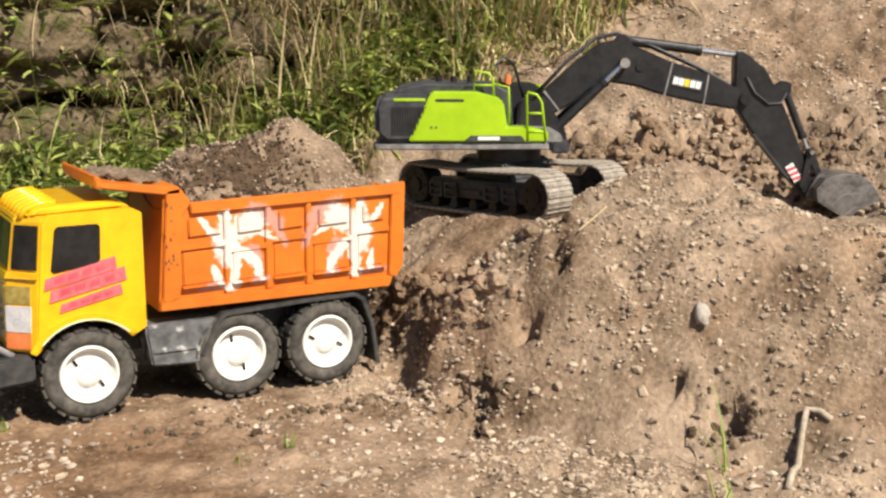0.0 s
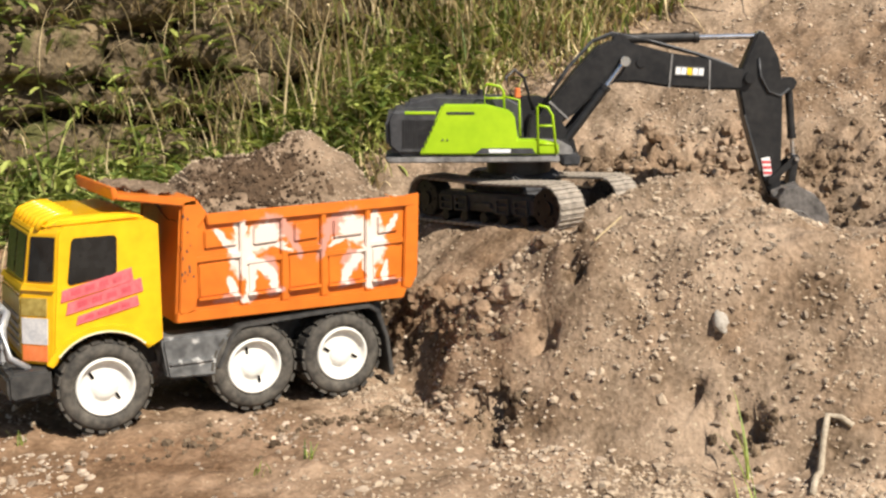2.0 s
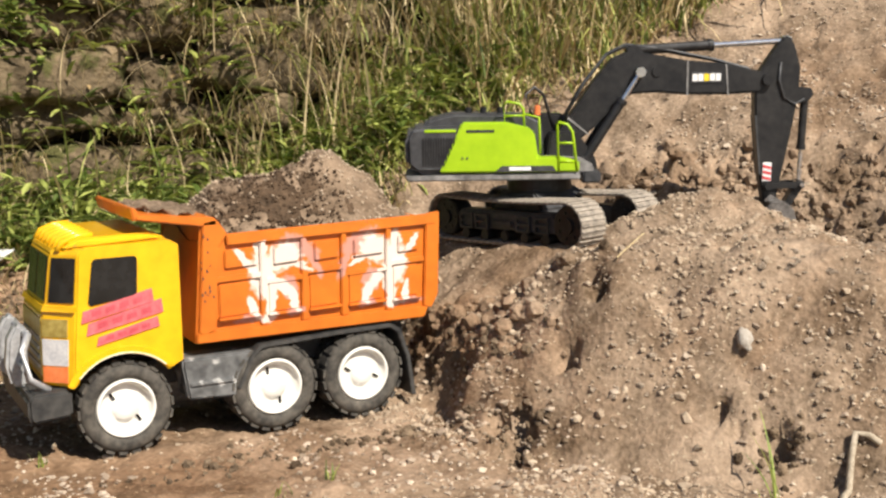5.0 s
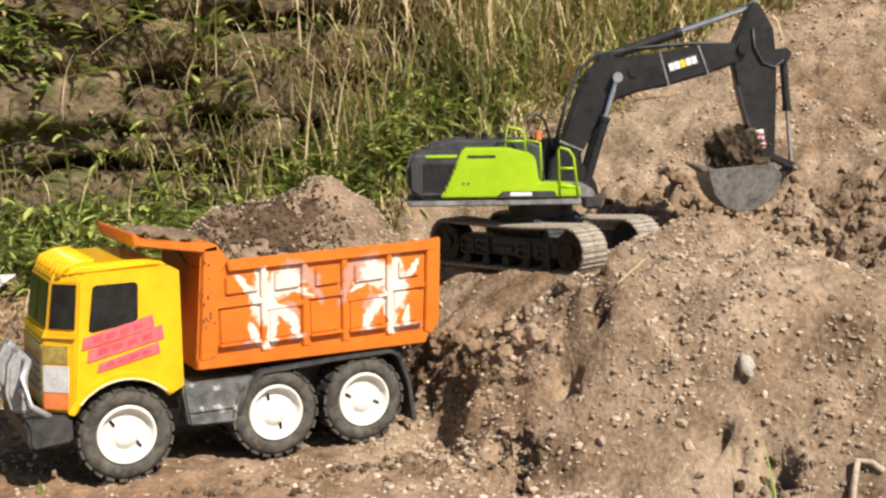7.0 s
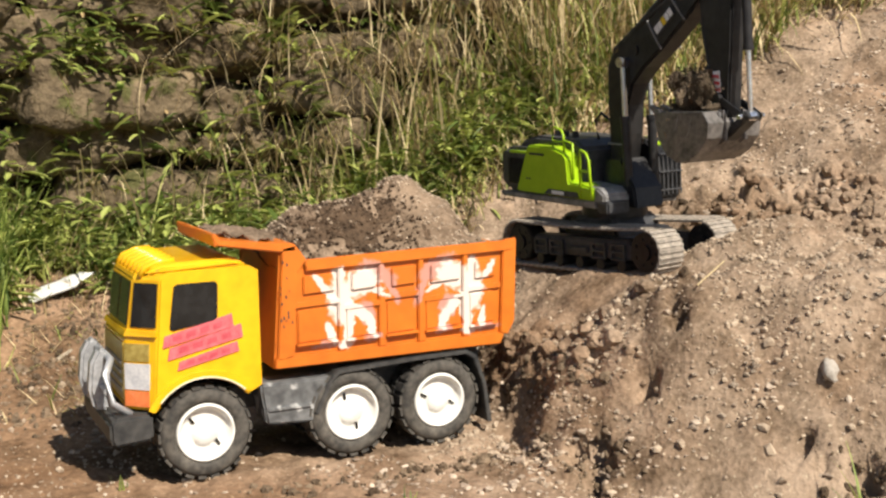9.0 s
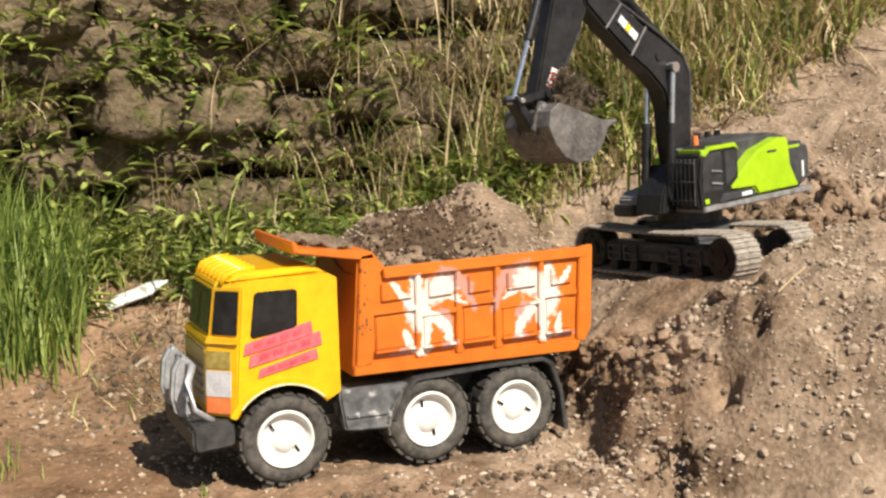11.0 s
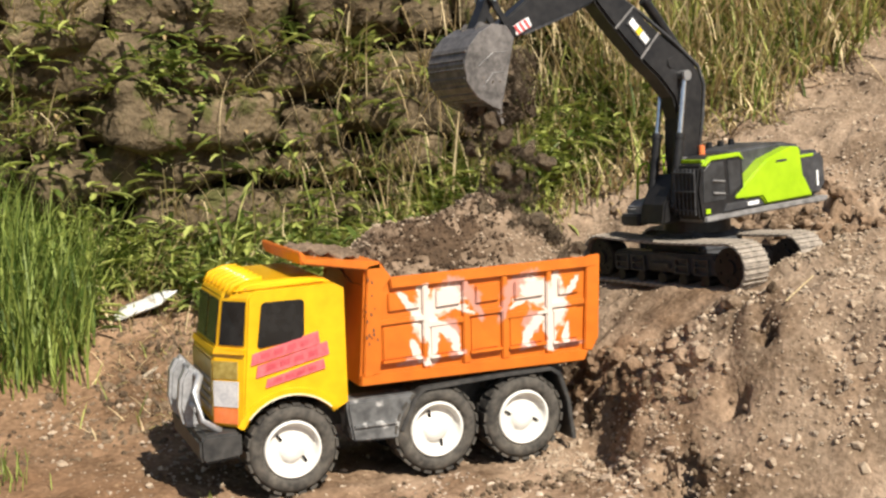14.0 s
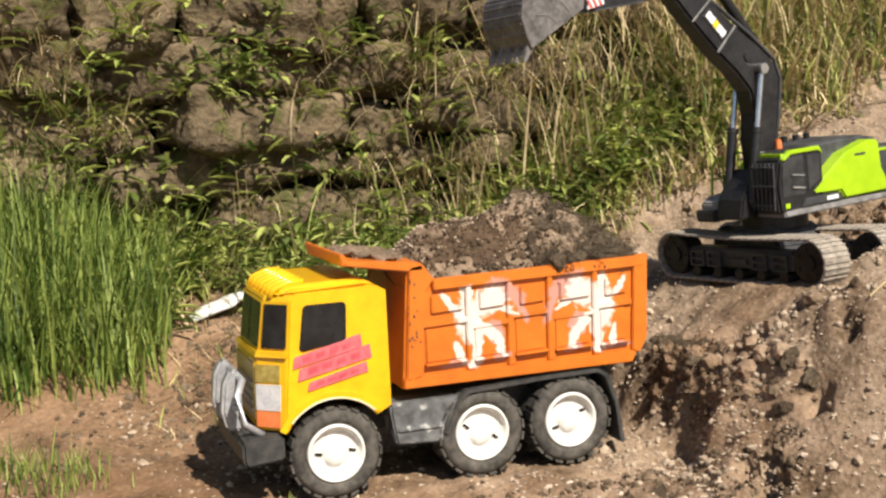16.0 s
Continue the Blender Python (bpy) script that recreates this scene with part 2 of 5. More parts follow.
# ---- mesh helpers ----
def obj_from(name, bm, mat, parent=None, label="", smooth=False):
    me = bpy.data.meshes.new(name)
    bm.normal_update()
    bm.to_mesh(me)
    bm.free()
    me.materials.append(mat)
    if smooth:
        me.polygons.foreach_set("use_smooth", [True] * len(me.polygons))
    ob = new(name, me)
    if parent:
        ob.parent = parent
    if label:
        ob["label"] = label
    return ob


def part(name, bm, mat, parent, label="", smooth=False):
    return obj_from(name, bm, mat, parent, label, smooth)


def bevel(bm, w, seg=2):
    if w:
        edges = [e for e in bm.edges if e.is_manifold and e.calc_face_angle(0) > 0.5]
        bmesh.ops.bevel(bm, geom=edges, offset=w, segments=seg, affect="EDGES", clamp_overlap=True)
    return bm


def block(x0, x1, y0, y1, z0, z1, w=0.002, seg=2):
    bm = bmesh.new()
    bmesh.ops.create_cube(bm, size=1, matrix=Matrix.LocRotScale(((x0 + x1) / 2, (y0 + y1) / 2, (z0 + z1) / 2), None, (x1 - x0, y1 - y0, z1 - z0)))
    return bevel(bm, w, seg)


def prism(outline, y0, y1, w=0.002, seg=2):
    """An outline in x and z, drawn out from y0 to y1."""
    bm = bmesh.new()
    a = [bm.verts.new((x, y0, z)) for x, z in outline]
    b = [bm.verts.new((x, y1, z)) for x, z in outline]
    bm.faces.new(a)
    bm.faces.new(b[::-1])
    n = len(a)
    for i in range(n):
        bm.faces.new((a[i], b[i], b[(i + 1) % n], a[(i + 1) % n]))
    bmesh.ops.recalc_face_normals(bm, faces=bm.faces)
    return bevel(bm, w, seg)


def rod(p, q, r, seg=16, r2=None, bm=None, w=0.0):
    bm = bm or bmesh.new()
    p, q = Vector(p), Vector(q)
    d = q - p
    m = Matrix.Translation((p + q) / 2) @ d.to_track_quat("Z", "Y").to_matrix().to_4x4()
    bmesh.ops.create_cone(bm, cap_ends=True, segments=seg, radius1=r, radius2=r if r2 is None else r2, depth=d.length, matrix=m)
    return bevel(bm, w) if w else bm


def pipe(points, r, seg=8, bm=None):
    """A bent tube through points."""
    bm = bm or bmesh.new()
    pts = [Vector(p) for p in points]
    rings = []
    for i, p in enumerate(pts):
        d = (pts[min(i + 1, len(pts) - 1)] - pts[max(i - 1, 0)]).normalized()
        m = d.to_track_quat("Z", "Y").to_matrix()
        rings.append([bm.verts.new(p + m @ Vector((r * math.cos(k * math.tau / seg), r * math.sin(k * math.tau / seg), 0))) for k in range(seg)])
    for u, v in zip(rings, rings[1:]):
        for k in range(seg):
            bm.faces.new((u[k], u[(k + 1) % seg], v[(k + 1) % seg], v[k]))
    bm.faces.new(rings[0][::-1])
    bm.faces.new(rings[-1])
    return bm


def lathe(profile, seg=40, ring=False):
    """Turns a profile of (radius, y) about the y axis."""
    bm = bmesh.new()
    rings = [[bm.verts.new((r * math.cos(k * math.tau / seg), y, r * math.sin(k * math.tau / seg))) for k in range(seg)] for r, y in profile]
    for a, b in zip(rings, rings[1:] + rings[:1] if ring else rings[1:]):
        for k in range(seg):
            bm.faces.new((a[k], a[(k + 1) % seg], b[(k + 1) % seg], b[k]))
    if not ring:
        bm.faces.new(rings[0][::-1])
        bm.faces.new(rings[-1])
    bmesh.ops.recalc_face_normals(bm, faces=bm.faces)
    return bm


def thing(name, m, label, category, group="", kind=""):
    e = new(name)
    e.empty_display_size = 0.05
    e.matrix_world = m
    return tagged(e, label, category, group, kind)


def lump(r, rough=0.3, squash=0.75, sub=2, seed=0):
    bm = bmesh.new()
    bmesh.ops.create_icosphere(bm, subdivisions=sub, radius=1)
    for v in bm.verts:
        k = 1 + rough * noise.noise(v.co * 1.3 + Vector((seed * 7.1, 3, 1)))  + rough * 0.4 * noise.noise(v.co * 3.1 + Vector((seed, 9, 2)))
        v.co = v.co * k
        v.co.z *= squash
        v.co *= r
    return bm


def shard(seed):
    """An angular, slightly flattened piece of gravel: the hull of a few points, its edges worn."""
    rnd = random.Random(seed)
    bm = bmesh.new()
    for _ in range(13):
        d = Vector((rnd.gauss(0, 1), rnd.gauss(0, 1), rnd.gauss(0, 1))).normalized()
        bm.verts.new((d.x, d.y * 0.8, d.z * 0.55))
    hull = bmesh.ops.convex_hull(bm, input=bm.verts[:])
    bmesh.ops.delete(bm, geom=[v for v in bm.verts if not v.link_faces], context="VERTS")
    return bevel(bm, 0.09, 1) or bm


# ---- ground ----
def ss(a, b, x):
    t = np.clip((x - a) / (b - a), 0, 1)
    return t * t * (3 - 2 * t)


def ground_shape(x, y):
    """The lie of the land: the yard where the truck stands, the soil mound, the gravel slope and the bank below the wall."""
    x, y = np.asarray(x, float), np.asarray(y, float)
    d = (x - 0.36) * 0.777 + (y + 0.2) * 0.63
    face = np.clip(1.22 * d, 0, None)
    crest = 0.258 - 0.040 * ss(0.22, 0.33, d)
    mound = np.minimum(face, crest)
    mound = np.where(face < crest, face - 0.35 * np.clip(face - crest + 0.06, 0, None) ** 2 / 0.12, crest - 0.35 * 0.0 - 0.0105 * ss(0.0, 0.06, crest + 0.06 - face))
    side = 0.405 - 0.14 * ss(0.02, -0.36, y) + 0.006 * np.sin(31 * y + 1) + 0.004 * np.sin(73 * y)
    mound = mound * (0.45 * ss(side + 0.050, side + 0.115, x + 0.012 * np.sin(60 * y) * np.sin(23 * y + 1)) + 0.55 * ss(side + 0.06, side + 0.32, x))
    mound = mound * (1 - 0.12 * ss(0.30, 0.62, y) * ss(0.95, 0.6, x))
    e = (x - 1.22) * 0.80 + (y - 0.05) * 0.60
    slope = np.clip(0.60 * e, 0, 0.8) + 0.055 * ss(-0.035, 0.02, e)
    mound = mound + 0.030 * np.exp(-(((x - 0.90) / 0.15) ** 2 + ((y + 0.24) / 0.11) ** 2))
    f = (x - 1.163) * 0.76 + (y - 0.218) * 0.65
    step = 0.110 * ss(-0.008, 0.026, f + 0.018 * np.sin(23 * y + 2 * x) + 0.010 * np.sin(57 * y)) * ss(0.62, 0.42, y)
    slope = np.maximum(slope, step)
    bank = 0.19 * ss(0.38, 0.95, y)
    z = np.maximum(np.maximum(mound, bank), 0) + slope
    pit = 0.075 * np.exp(-(((x - 1.14) / 0.13) ** 2 + ((y + 0.08) / 0.11) ** 2))
    z = z - pit
    for hx, hy, hr, hd in ((0.447, -0.250, 0.017, 0.040), (0.437, -0.207, 0.012, 0.036), (0.455, -0.222, 0.009, 0.03), (0.531, -0.236, 0.012, 0.040), (0.592, -0.223, 0.012, 0.026), (0.655, -0.50, 0.018, 0.026), (0.60, -0.20, 0.011, 0.024), (0.63, -0.455, 0.010, 0.02), (0.86, -0.52, 0.03, 0.03), (0.74, -0.30, 0.012, 0.012)):
        z = z - hd * np.exp(-(((x - hx) / hr) ** 2 + ((y - hy) / hr) ** 2) ** 2)
    ra, rb = (x - 0.945) * 0.82 - (y + 0.06) * 0.57, (x - 0.945) * 0.57 + (y + 0.06) * 0.82
    z = z + 0.085 * np.exp(-((ra / 0.15) ** 2 + (rb / 0.085) ** 2))
    z = z - 0.012 * np.exp(-(((x - 0.75) / 0.17) ** 2 + ((y - 0.17) / 0.19) ** 2) ** 2)
    return np.where(y > 1.3, np.minimum(z, 0.95), z)


def build_ground():
    def spread(lo, hi, step, reach):
        inner = np.arange(lo, hi, step)
        out = np.geomspace(0.02, reach, 26)
        return np.concatenate([(lo - out)[::-1], inner, hi + out])
    xs, ys = spread(-0.85, 1.95, 0.0085, 400), spread(-0.85, 1.12, 0.0085, 400)
    X, Y = np.meshgrid(xs, ys)
    Z = ground_shape(X, Y)
    near = (X > -1.2) & (X < 2.4) & (Y > -1.2) & (Y < 1.5)
    rough = (0.45 + 0.55 * ss(0.25, 0.5, X)) * (1 - 0.75 * np.exp(-(((X - 0.75) / 0.15) ** 2 + ((Y - 0.17) / 0.19) ** 2) ** 2))
    flat = Z.ravel().copy()
    nx, ny, rr, on = X.ravel(), Y.ravel(), rough.ravel(), near.ravel()
    cut = (np.exp(-(((nx - 0.50) / 0.06) ** 2 + ((ny - 0.05) / 0.16) ** 2)) + 1.3 * np.exp(-(((nx - 1.163) * 0.76 + (ny - 0.218) * 0.65 - 0.01) / 0.045) ** 2) * np.exp(-((ny - 0.18) / 0.30) ** 4)
           + 0.8 * np.exp(-(((nx - 0.45) / 0.05) ** 2 + ((ny + 0.235) / 0.05) ** 2)))
    for i in np.nonzero(on)[0]:
        p = Vector((nx[i], ny[i], flat[i]))
        a = noise.noise(p * 5) * 0.016 + noise.noise(p * 15) * 0.0125 - 0.010 * max(0, abs(noise.noise(p * 9 + Vector((3, 1, 7)))) * -6 + 1)
        b = noise.noise(p * 42) * 0.0066 + noise.noise(p * 90) * 0.0044
        c = (noise.turbulence(p * 24, 3, True) - 0.55) * 0.05
        flat[i] += rr[i] * a + (0.5 + 0.5 * rr[i]) * b + cut[i] * c
    for hx, hy, hr, hd in ((0.447, -0.250, 0.017, 0.045), (0.437, -0.205, 0.013, 0.04), (0.462, -0.222, 0.010, 0.035), (0.531, -0.236, 0.012, 0.035), (0.592, -0.223, 0.010, 0.03), (0.655, -0.50, 0.014, 0.03), (0.625, -0.43, 0.010, 0.026)):
        k = hd * np.exp(-(((nx - hx) / hr) ** 2 + ((ny - hy) / hr) ** 2) ** 2)
        nx, ny, flat = nx + 0.85 * k, ny + 0.25 * k, flat - 0.45 * k
    w = len(xs)
    idx = np.arange(w * len(ys)).reshape(len(ys), w)
    faces = np.stack([idx[:-1, :-1], idx[:-1, 1:], idx[1:, 1:], idx[1:, :-1]], -1).reshape(-1, 4)
    me = bpy.data.meshes.new("ground")
    me.from_pydata(np.stack([nx, ny, flat], -1).tolist(), [], faces.tolist())
    me.polygons.foreach_set("use_smooth", [True] * len(me.polygons))
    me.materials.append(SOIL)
    ob = tagged(new("ground", me), "dry gravelly brown soil with a dug mound and ruts", "ground", kind="structure")
    return ob, (xs, ys, flat.reshape(len(ys), w))


GROUND, GRID = build_ground()


def height(x, y):
    xs, ys, z = GRID
    i, j = np.clip(np.searchsorted(xs, x) - 1, 0, len(xs) - 2), np.clip(np.searchsorted(ys, y) - 1, 0, len(ys) - 2)
    a, b = np.clip((x - xs[i]) / (xs[i + 1] - xs[i]), 0, 1), np.clip((y - ys[j]) / (ys[j + 1] - ys[j]), 0, 1)
    return float(z[j, i] * (1 - a) * (1 - b) + z[j, i + 1] * a * (1 - b) + z[j + 1, i] * (1 - a) * b + z[j + 1, i + 1] * a * b)


# ---- stone wall ----
WALL_Y = 1.03


def wall_block(sx, sy, sz, seed, rough=0.050):
    bm = bmesh.new()
    bmesh.ops.create_cube(bm, size=1)
    bmesh.ops.subdivide_edges(bm, edges=bm.edges[:], cuts=7, use_grid_fill=True)
    o = Vector((seed * 3.7, seed * 1.3, 0))
    for v in bm.verts:
        c = v.co
        n = c.normalized()
        k = max(abs(c.x), abs(c.y), abs(c.z)) * 2
        r = (abs(2 * c.x) ** 9 + abs(2 * c.y) ** 9 + abs(2 * c.z) ** 9) ** (1 / 9)
        c = c / max(r, 0.2) * k
        p = Vector((c.x * sx, c.y * sy, c.z * sz))
        v.co = p + n * (noise.noise(p * 9 + o) * rough + noise.noise(p * 30 + o) * rough * 0.45)
    return bm


def build_wall():
    wall = thing("wall_north", pose(0, WALL_Y, 0), "old mossy dry-stone wall of rough dark blocks", "wall", kind="structure")
    part("backing", block(-2.6, 3.4, 0.10, 0.45, -0.1, 0.98, 0), EARTH_DARK, wall, "dark earth in the joints")
    random.seed(5)
    z, row = 0.06, 0
    while z < 0.92:
        h = (0.115, 0.13, 0.105, 0.14, 0.12, 0.125, 0.15, 0.12)[row % 8]
        x = -2.3 + random.uniform(0, 0.15)
        while x < 3.1:
            w = random.choice((0.14, 0.20, 0.26, 0.33, 0.42, 0.50)) * random.uniform(0.9, 1.1)
            s = random.random() * 50
            pale = z > 0.68 and (-0.05 < x < 0.75 or x < -0.42)
            hh = h * (random.uniform(0.80, 1.20) if random.random() > 0.16 else random.uniform(0.50, 0.65))
            ob = part("stone_block", wall_block(w * 0.965, 0.26, hh * 0.97, s), PALE_BLOCK if pale else WALL_STONE, wall,
                      "pale weathered block" if pale else "", smooth=True)
            ob.matrix_basis = pose(x + w / 2, 0.09 + random.uniform(-0.04, 0.06), z + h / 2 + 0.022 * math.sin(2.3 * x + row) + random.uniform(-0.02, 0.02), random.uniform(-12, 6), random.uniform(-9, 9), random.uniform(-8, 8))
            x += w + random.uniform(0.0, 0.014)
        z += h * 0.985
        row += 1
    return wall


build_wall()


# ---- plants ----
class Blades:
    """Gathers many thin bent blades and leaves for one mesh."""

    def __init__(self):
        self.v, self.f = [], []

    def blade(self, base, length, lean, turn, width, droop):
        n0 = len(self.v)
        side = (-math.sin(turn), math.cos(turn))
        out = (math.cos(turn), math.sin(turn))
        x, y, z = base
        a = lean
        steps = 5
        for i in range(steps + 1):
            k = i / steps
            w = width * (1 - k) ** 0.7 * (0.7 + 0.6 * min(k * 3, 1)) / 2
            self.v.append((x + side[0] * w, y + side[1] * w, z))
            self.v.append((x - side[0] * w, y - side[1] * w, z))
            s = length / steps
            x, y, z = x + out[0] * math.sin(a) * s, y + out[1] * math.sin(a) * s, z + math.cos(a) * s
            a += droop / steps
        for i in range(steps):
            j = n0 + 2 * i
            self.f.append((j, j + 1, j + 3, j + 2))

    def leaf(self, base, length, width, turn, tilt):
        n0 = len(self.v)
        c, s = math.cos(turn), math.sin(turn)
        ct, st = math.cos(tilt), math.sin(tilt)
        for u, w, dz in ((0, 0, 0), (0.35, 0.5, 0.06), (0.4, 0, -0.02), (0.35, -0.5, 0.06), (0.75, 0.33, 0.02), (0.78, 0, -0.05), (0.75, -0.33, 0.02), (1, 0, -0.12)):
            f, h = u * ct * length - dz * st * length, u * st * length + dz * ct * length
            self.v.append((base[0] + c * f - s * w * width, base[1] + s * f + c * w * width, base[2] + h))
        for q in ((0, 2, 1), (0, 3, 2), (1, 2, 5, 4), (2, 3, 6, 5), (4, 5, 7), (5, 6, 7)):
            self.f.append(tuple(n0 + i for i in q))

    def done(self, name, mat, label, category):
        me = bpy.data.meshes.new(name)
        me.from_pydata(self.v, [], self.f)
        me.materials.append(mat)
        return tagged(new(name, me), label, category, kind="stuff")


def stand(x, y):
    """Where a plant roots: on the ground, or on a ledge of the wall face."""
    return height(x, y) - 0.005


def build_plants():
    random.seed(11)
    u, g = random.uniform, random.gauss
    green, dry, tall, leaves, litter = Blades(), Blades(), Blades(), Blades(), Blades()
    # the dense green clump at the open end of the yard
    for _ in range(8200):
        x, y = u(-1.3, -0.10), u(0.50, 1.0)
        if y < 0.57 + 0.30 * ss(-0.22, -0.10, x) + u(-0.03, 0.06):
            continue
        tall.blade((x, y, stand(x, y)), u(0.08, 0.34) * (0.62 + 0.40 * ss(-0.15, -0.4, x)), abs(g(0, 0.26)), u(0, math.tau), u(0.0025, 0.0055), u(0.1, 1.1))
    # low grass and weeds along the foot of the wall
    for _ in range(3600):
        x = u(-0.15, 1.45)
        y = 1.0 - abs(g(0, 0.13))
        if y < 0.70:
            continue
        (green if random.random() < 0.6 else dry).blade((x, y, stand(x, y)), u(0.04, 0.16), abs(g(0, 0.6)), u(0, math.tau), u(0.002, 0.0055), u(0.3, 2.2))
    # litter and short weeds on the dark soil beside the clump
    for _ in range(700):
        x, y = g(-0.02, 0.10), u(0.40, 0.80)
        (dry if random.random() < 0.65 else green).blade((x, y, stand(x, y) + 0.003), u(0.015, 0.07), u(0.5, 1.5), u(0, math.tau), u(0.0012, 0.0032), u(0.0, 1.0))
    # tall stalks before the wall
    for _ in range(330):
        x = random.choice((0.52, 0.70, 0.78, 0.98, 1.12)) + g(0, 0.045) if random.random() < 0.75 else u(0.1, 1.5)
        y = u(0.82, 0.98)
        (green if random.random() < 0.5 else dry).blade((x, y, stand(x, y)), u(0.14, 0.38), abs(g(0, 0.28)), u(0, math.tau), u(0.002, 0.006), u(0.2, 1.5))
    # grass on the bank above the gravel
    for _ in range(12000):
        x, y = u(0.70, 2.7), u(0.55, 1.02)
        if y < 0.605 + 0.09 * ss(0.92, 0.72, x) - 0.05 * ss(1.4, 1.6, x) + 0.05 * math.sin(19 * x) * math.sin(7 * x) + u(-0.015, 0.05):
            continue
        z = max(stand(x, y), u(0.25, 0.92)) if y > 0.9 else stand(x, y)
        (green if random.random() < 0.42 else dry).blade((x, y, z), u(0.06, 0.26) * (0.55 + 0.45 * ss(0.95, 1.3, x)), abs(g(0, 0.7)), u(0, math.tau), u(0.0025, 0.0065), u(0.2, 2.2))
    # sunlit dry stalks leaning out before the bank
    for _ in range(1700):
        x, y = u(0.95, 1.9), u(0.70, 0.97)
        (dry if random.random() < 0.62 else green).blade((x, y, stand(x, y) + u(0, 0.22)), u(0.10, 0.34), abs(g(0, 0.55)), u(0, math.tau), u(0.002, 0.006), u(0.2, 1.9))
    # thin brown stems standing and hanging before the stones
    for _ in range(420):
        x, y = g(0.80, 0.28), u(0.86, 0.97)
        dry.blade((x, y, stand(x, y) + u(0, 0.42)), u(0.10, 0.30), abs(g(0, 0.5)), u(0, math.tau), u(0.0015, 0.0032), u(0.3, 2.6))
    # tufts and dry strands on the ledges
    for _ in range(190):
        cx, cz = u(-1.3, 2.2), u(0.22, 0.9)
        hang = random.random() < 0.45
        for _ in range(random.randint(8, 22)):
            (dry if hang or random.random() < 0.4 else green).blade((cx + g(0, 0.03), WALL_Y - 0.05 + u(-0.02, 0.02), cz + g(0, 0.008)), u(0.05, 0.18), u(0.2, 0.9), u(math.pi, math.tau), u(0.0015, 0.004), u(0.8, 2.4) if hang else u(0.2, 1.4))
    # broad-leaved weeds
    for _ in range(1750):
        x = u(-0.95, 1.1)
        on_wall = random.random() < 0.09
        if on_wall:
            base = (u(-0.6, 0.5) if random.random() < 0.7 else x, WALL_Y - u(0.03, 0.10), u(0.2, 0.72))
        else:
            y = u(0.72, 1.0)
            base = (x, y, stand(x, y))
        if math.hypot(base[0] + 0.07, base[1] - 0.76) < 0.09:
            continue
        turn = u(0, math.tau)
        hgt = u(0.02, 0.14)
        for i in range(random.randint(4, 9)):
            k = i / 8
            leaves.leaf((base[0] + g(0, 0.018), base[1] + g(0, 0.014), base[2] + hgt * k + u(0, 0.02)), u(0.020, 0.068), u(0.006, 0.016), turn + i * 2.4, u(-0.3, 0.7))
    for _ in range(90):
        x, z = g(0.02, 0.055), g(0.60, 0.035)
        leaves.leaf((x, WALL_Y - u(0.06, 0.11), z), u(0.018, 0.042), u(0.010, 0.020), u(math.pi, math.tau), u(-0.5, 0.4))
    # moss cushions and creeping leaves on the stones
    for _ in range(4200):
        x, z = u(-1.4, 2.3), u(0.16, 0.95)
        if noise.noise(Vector((x * 4, 0.3, z * 5))) < 0.02:
            continue
        (leaves if random.random() < 0.30 else litter).leaf((x, WALL_Y - 0.045 + u(-0.02, 0.03), z), u(0.008, 0.024), u(0.004, 0.011), u(math.pi, math.tau), u(-0.9, 0.5))
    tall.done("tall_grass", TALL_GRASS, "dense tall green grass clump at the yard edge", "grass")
    green.done("green_grass", GRASS, "mixed green grass at the foot of the wall", "grass")
    dry.done("dry_grass", STRAW, "dry straw-coloured grass among the green", "grass")
    litter.done("leaf_litter", LITTER, "brown dead leaves and moss clinging to the wall", "litter")
    leaves.done("weeds", LEAF, "small broad-leaved green weeds along the wall", "weeds")


build_plants()


def sprig(x, y, count, length, label):
    b = Blades()
    for _ in range(count):
        sp = 0.006 if count < 12 else 0.022
        b.blade((x + random.gauss(0, sp), y + random.gauss(0, sp), height(x, y) - 0.004), length * random.uniform(0.5, 1.1), abs(random.gauss(0, 0.2)), random.uniform(0, math.tau), random.uniform(0.0018, 0.0035), random.uniform(0.1, 0.9))
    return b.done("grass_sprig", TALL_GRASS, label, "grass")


for sx, sy, sc, sl in ((0.60, -0.55, 5, 0.11), (0.54, -0.62, 4, 0.05), (0.18, -0.24, 7, 0.03), (0.12, -0.25, 5, 0.025), (-0.52, 0.34, 60, 0.07), (-0.58, 0.40, 60, 0.08), (-0.42, 0.30, 40, 0.06), (-0.36, 0.24, 30, 0.05), (-0.48, 0.22, 40, 0.06), (-0.40, 0.20, 30, 0.05), (-0.45, 0.36, 40, 0.07), (-0.36, 0.32, 30, 0.05), (-0.11, 0.02, 6, 0.03)):
    sprig(sx, sy, sc, sl, "small sprig of thin green grass on bare soil")


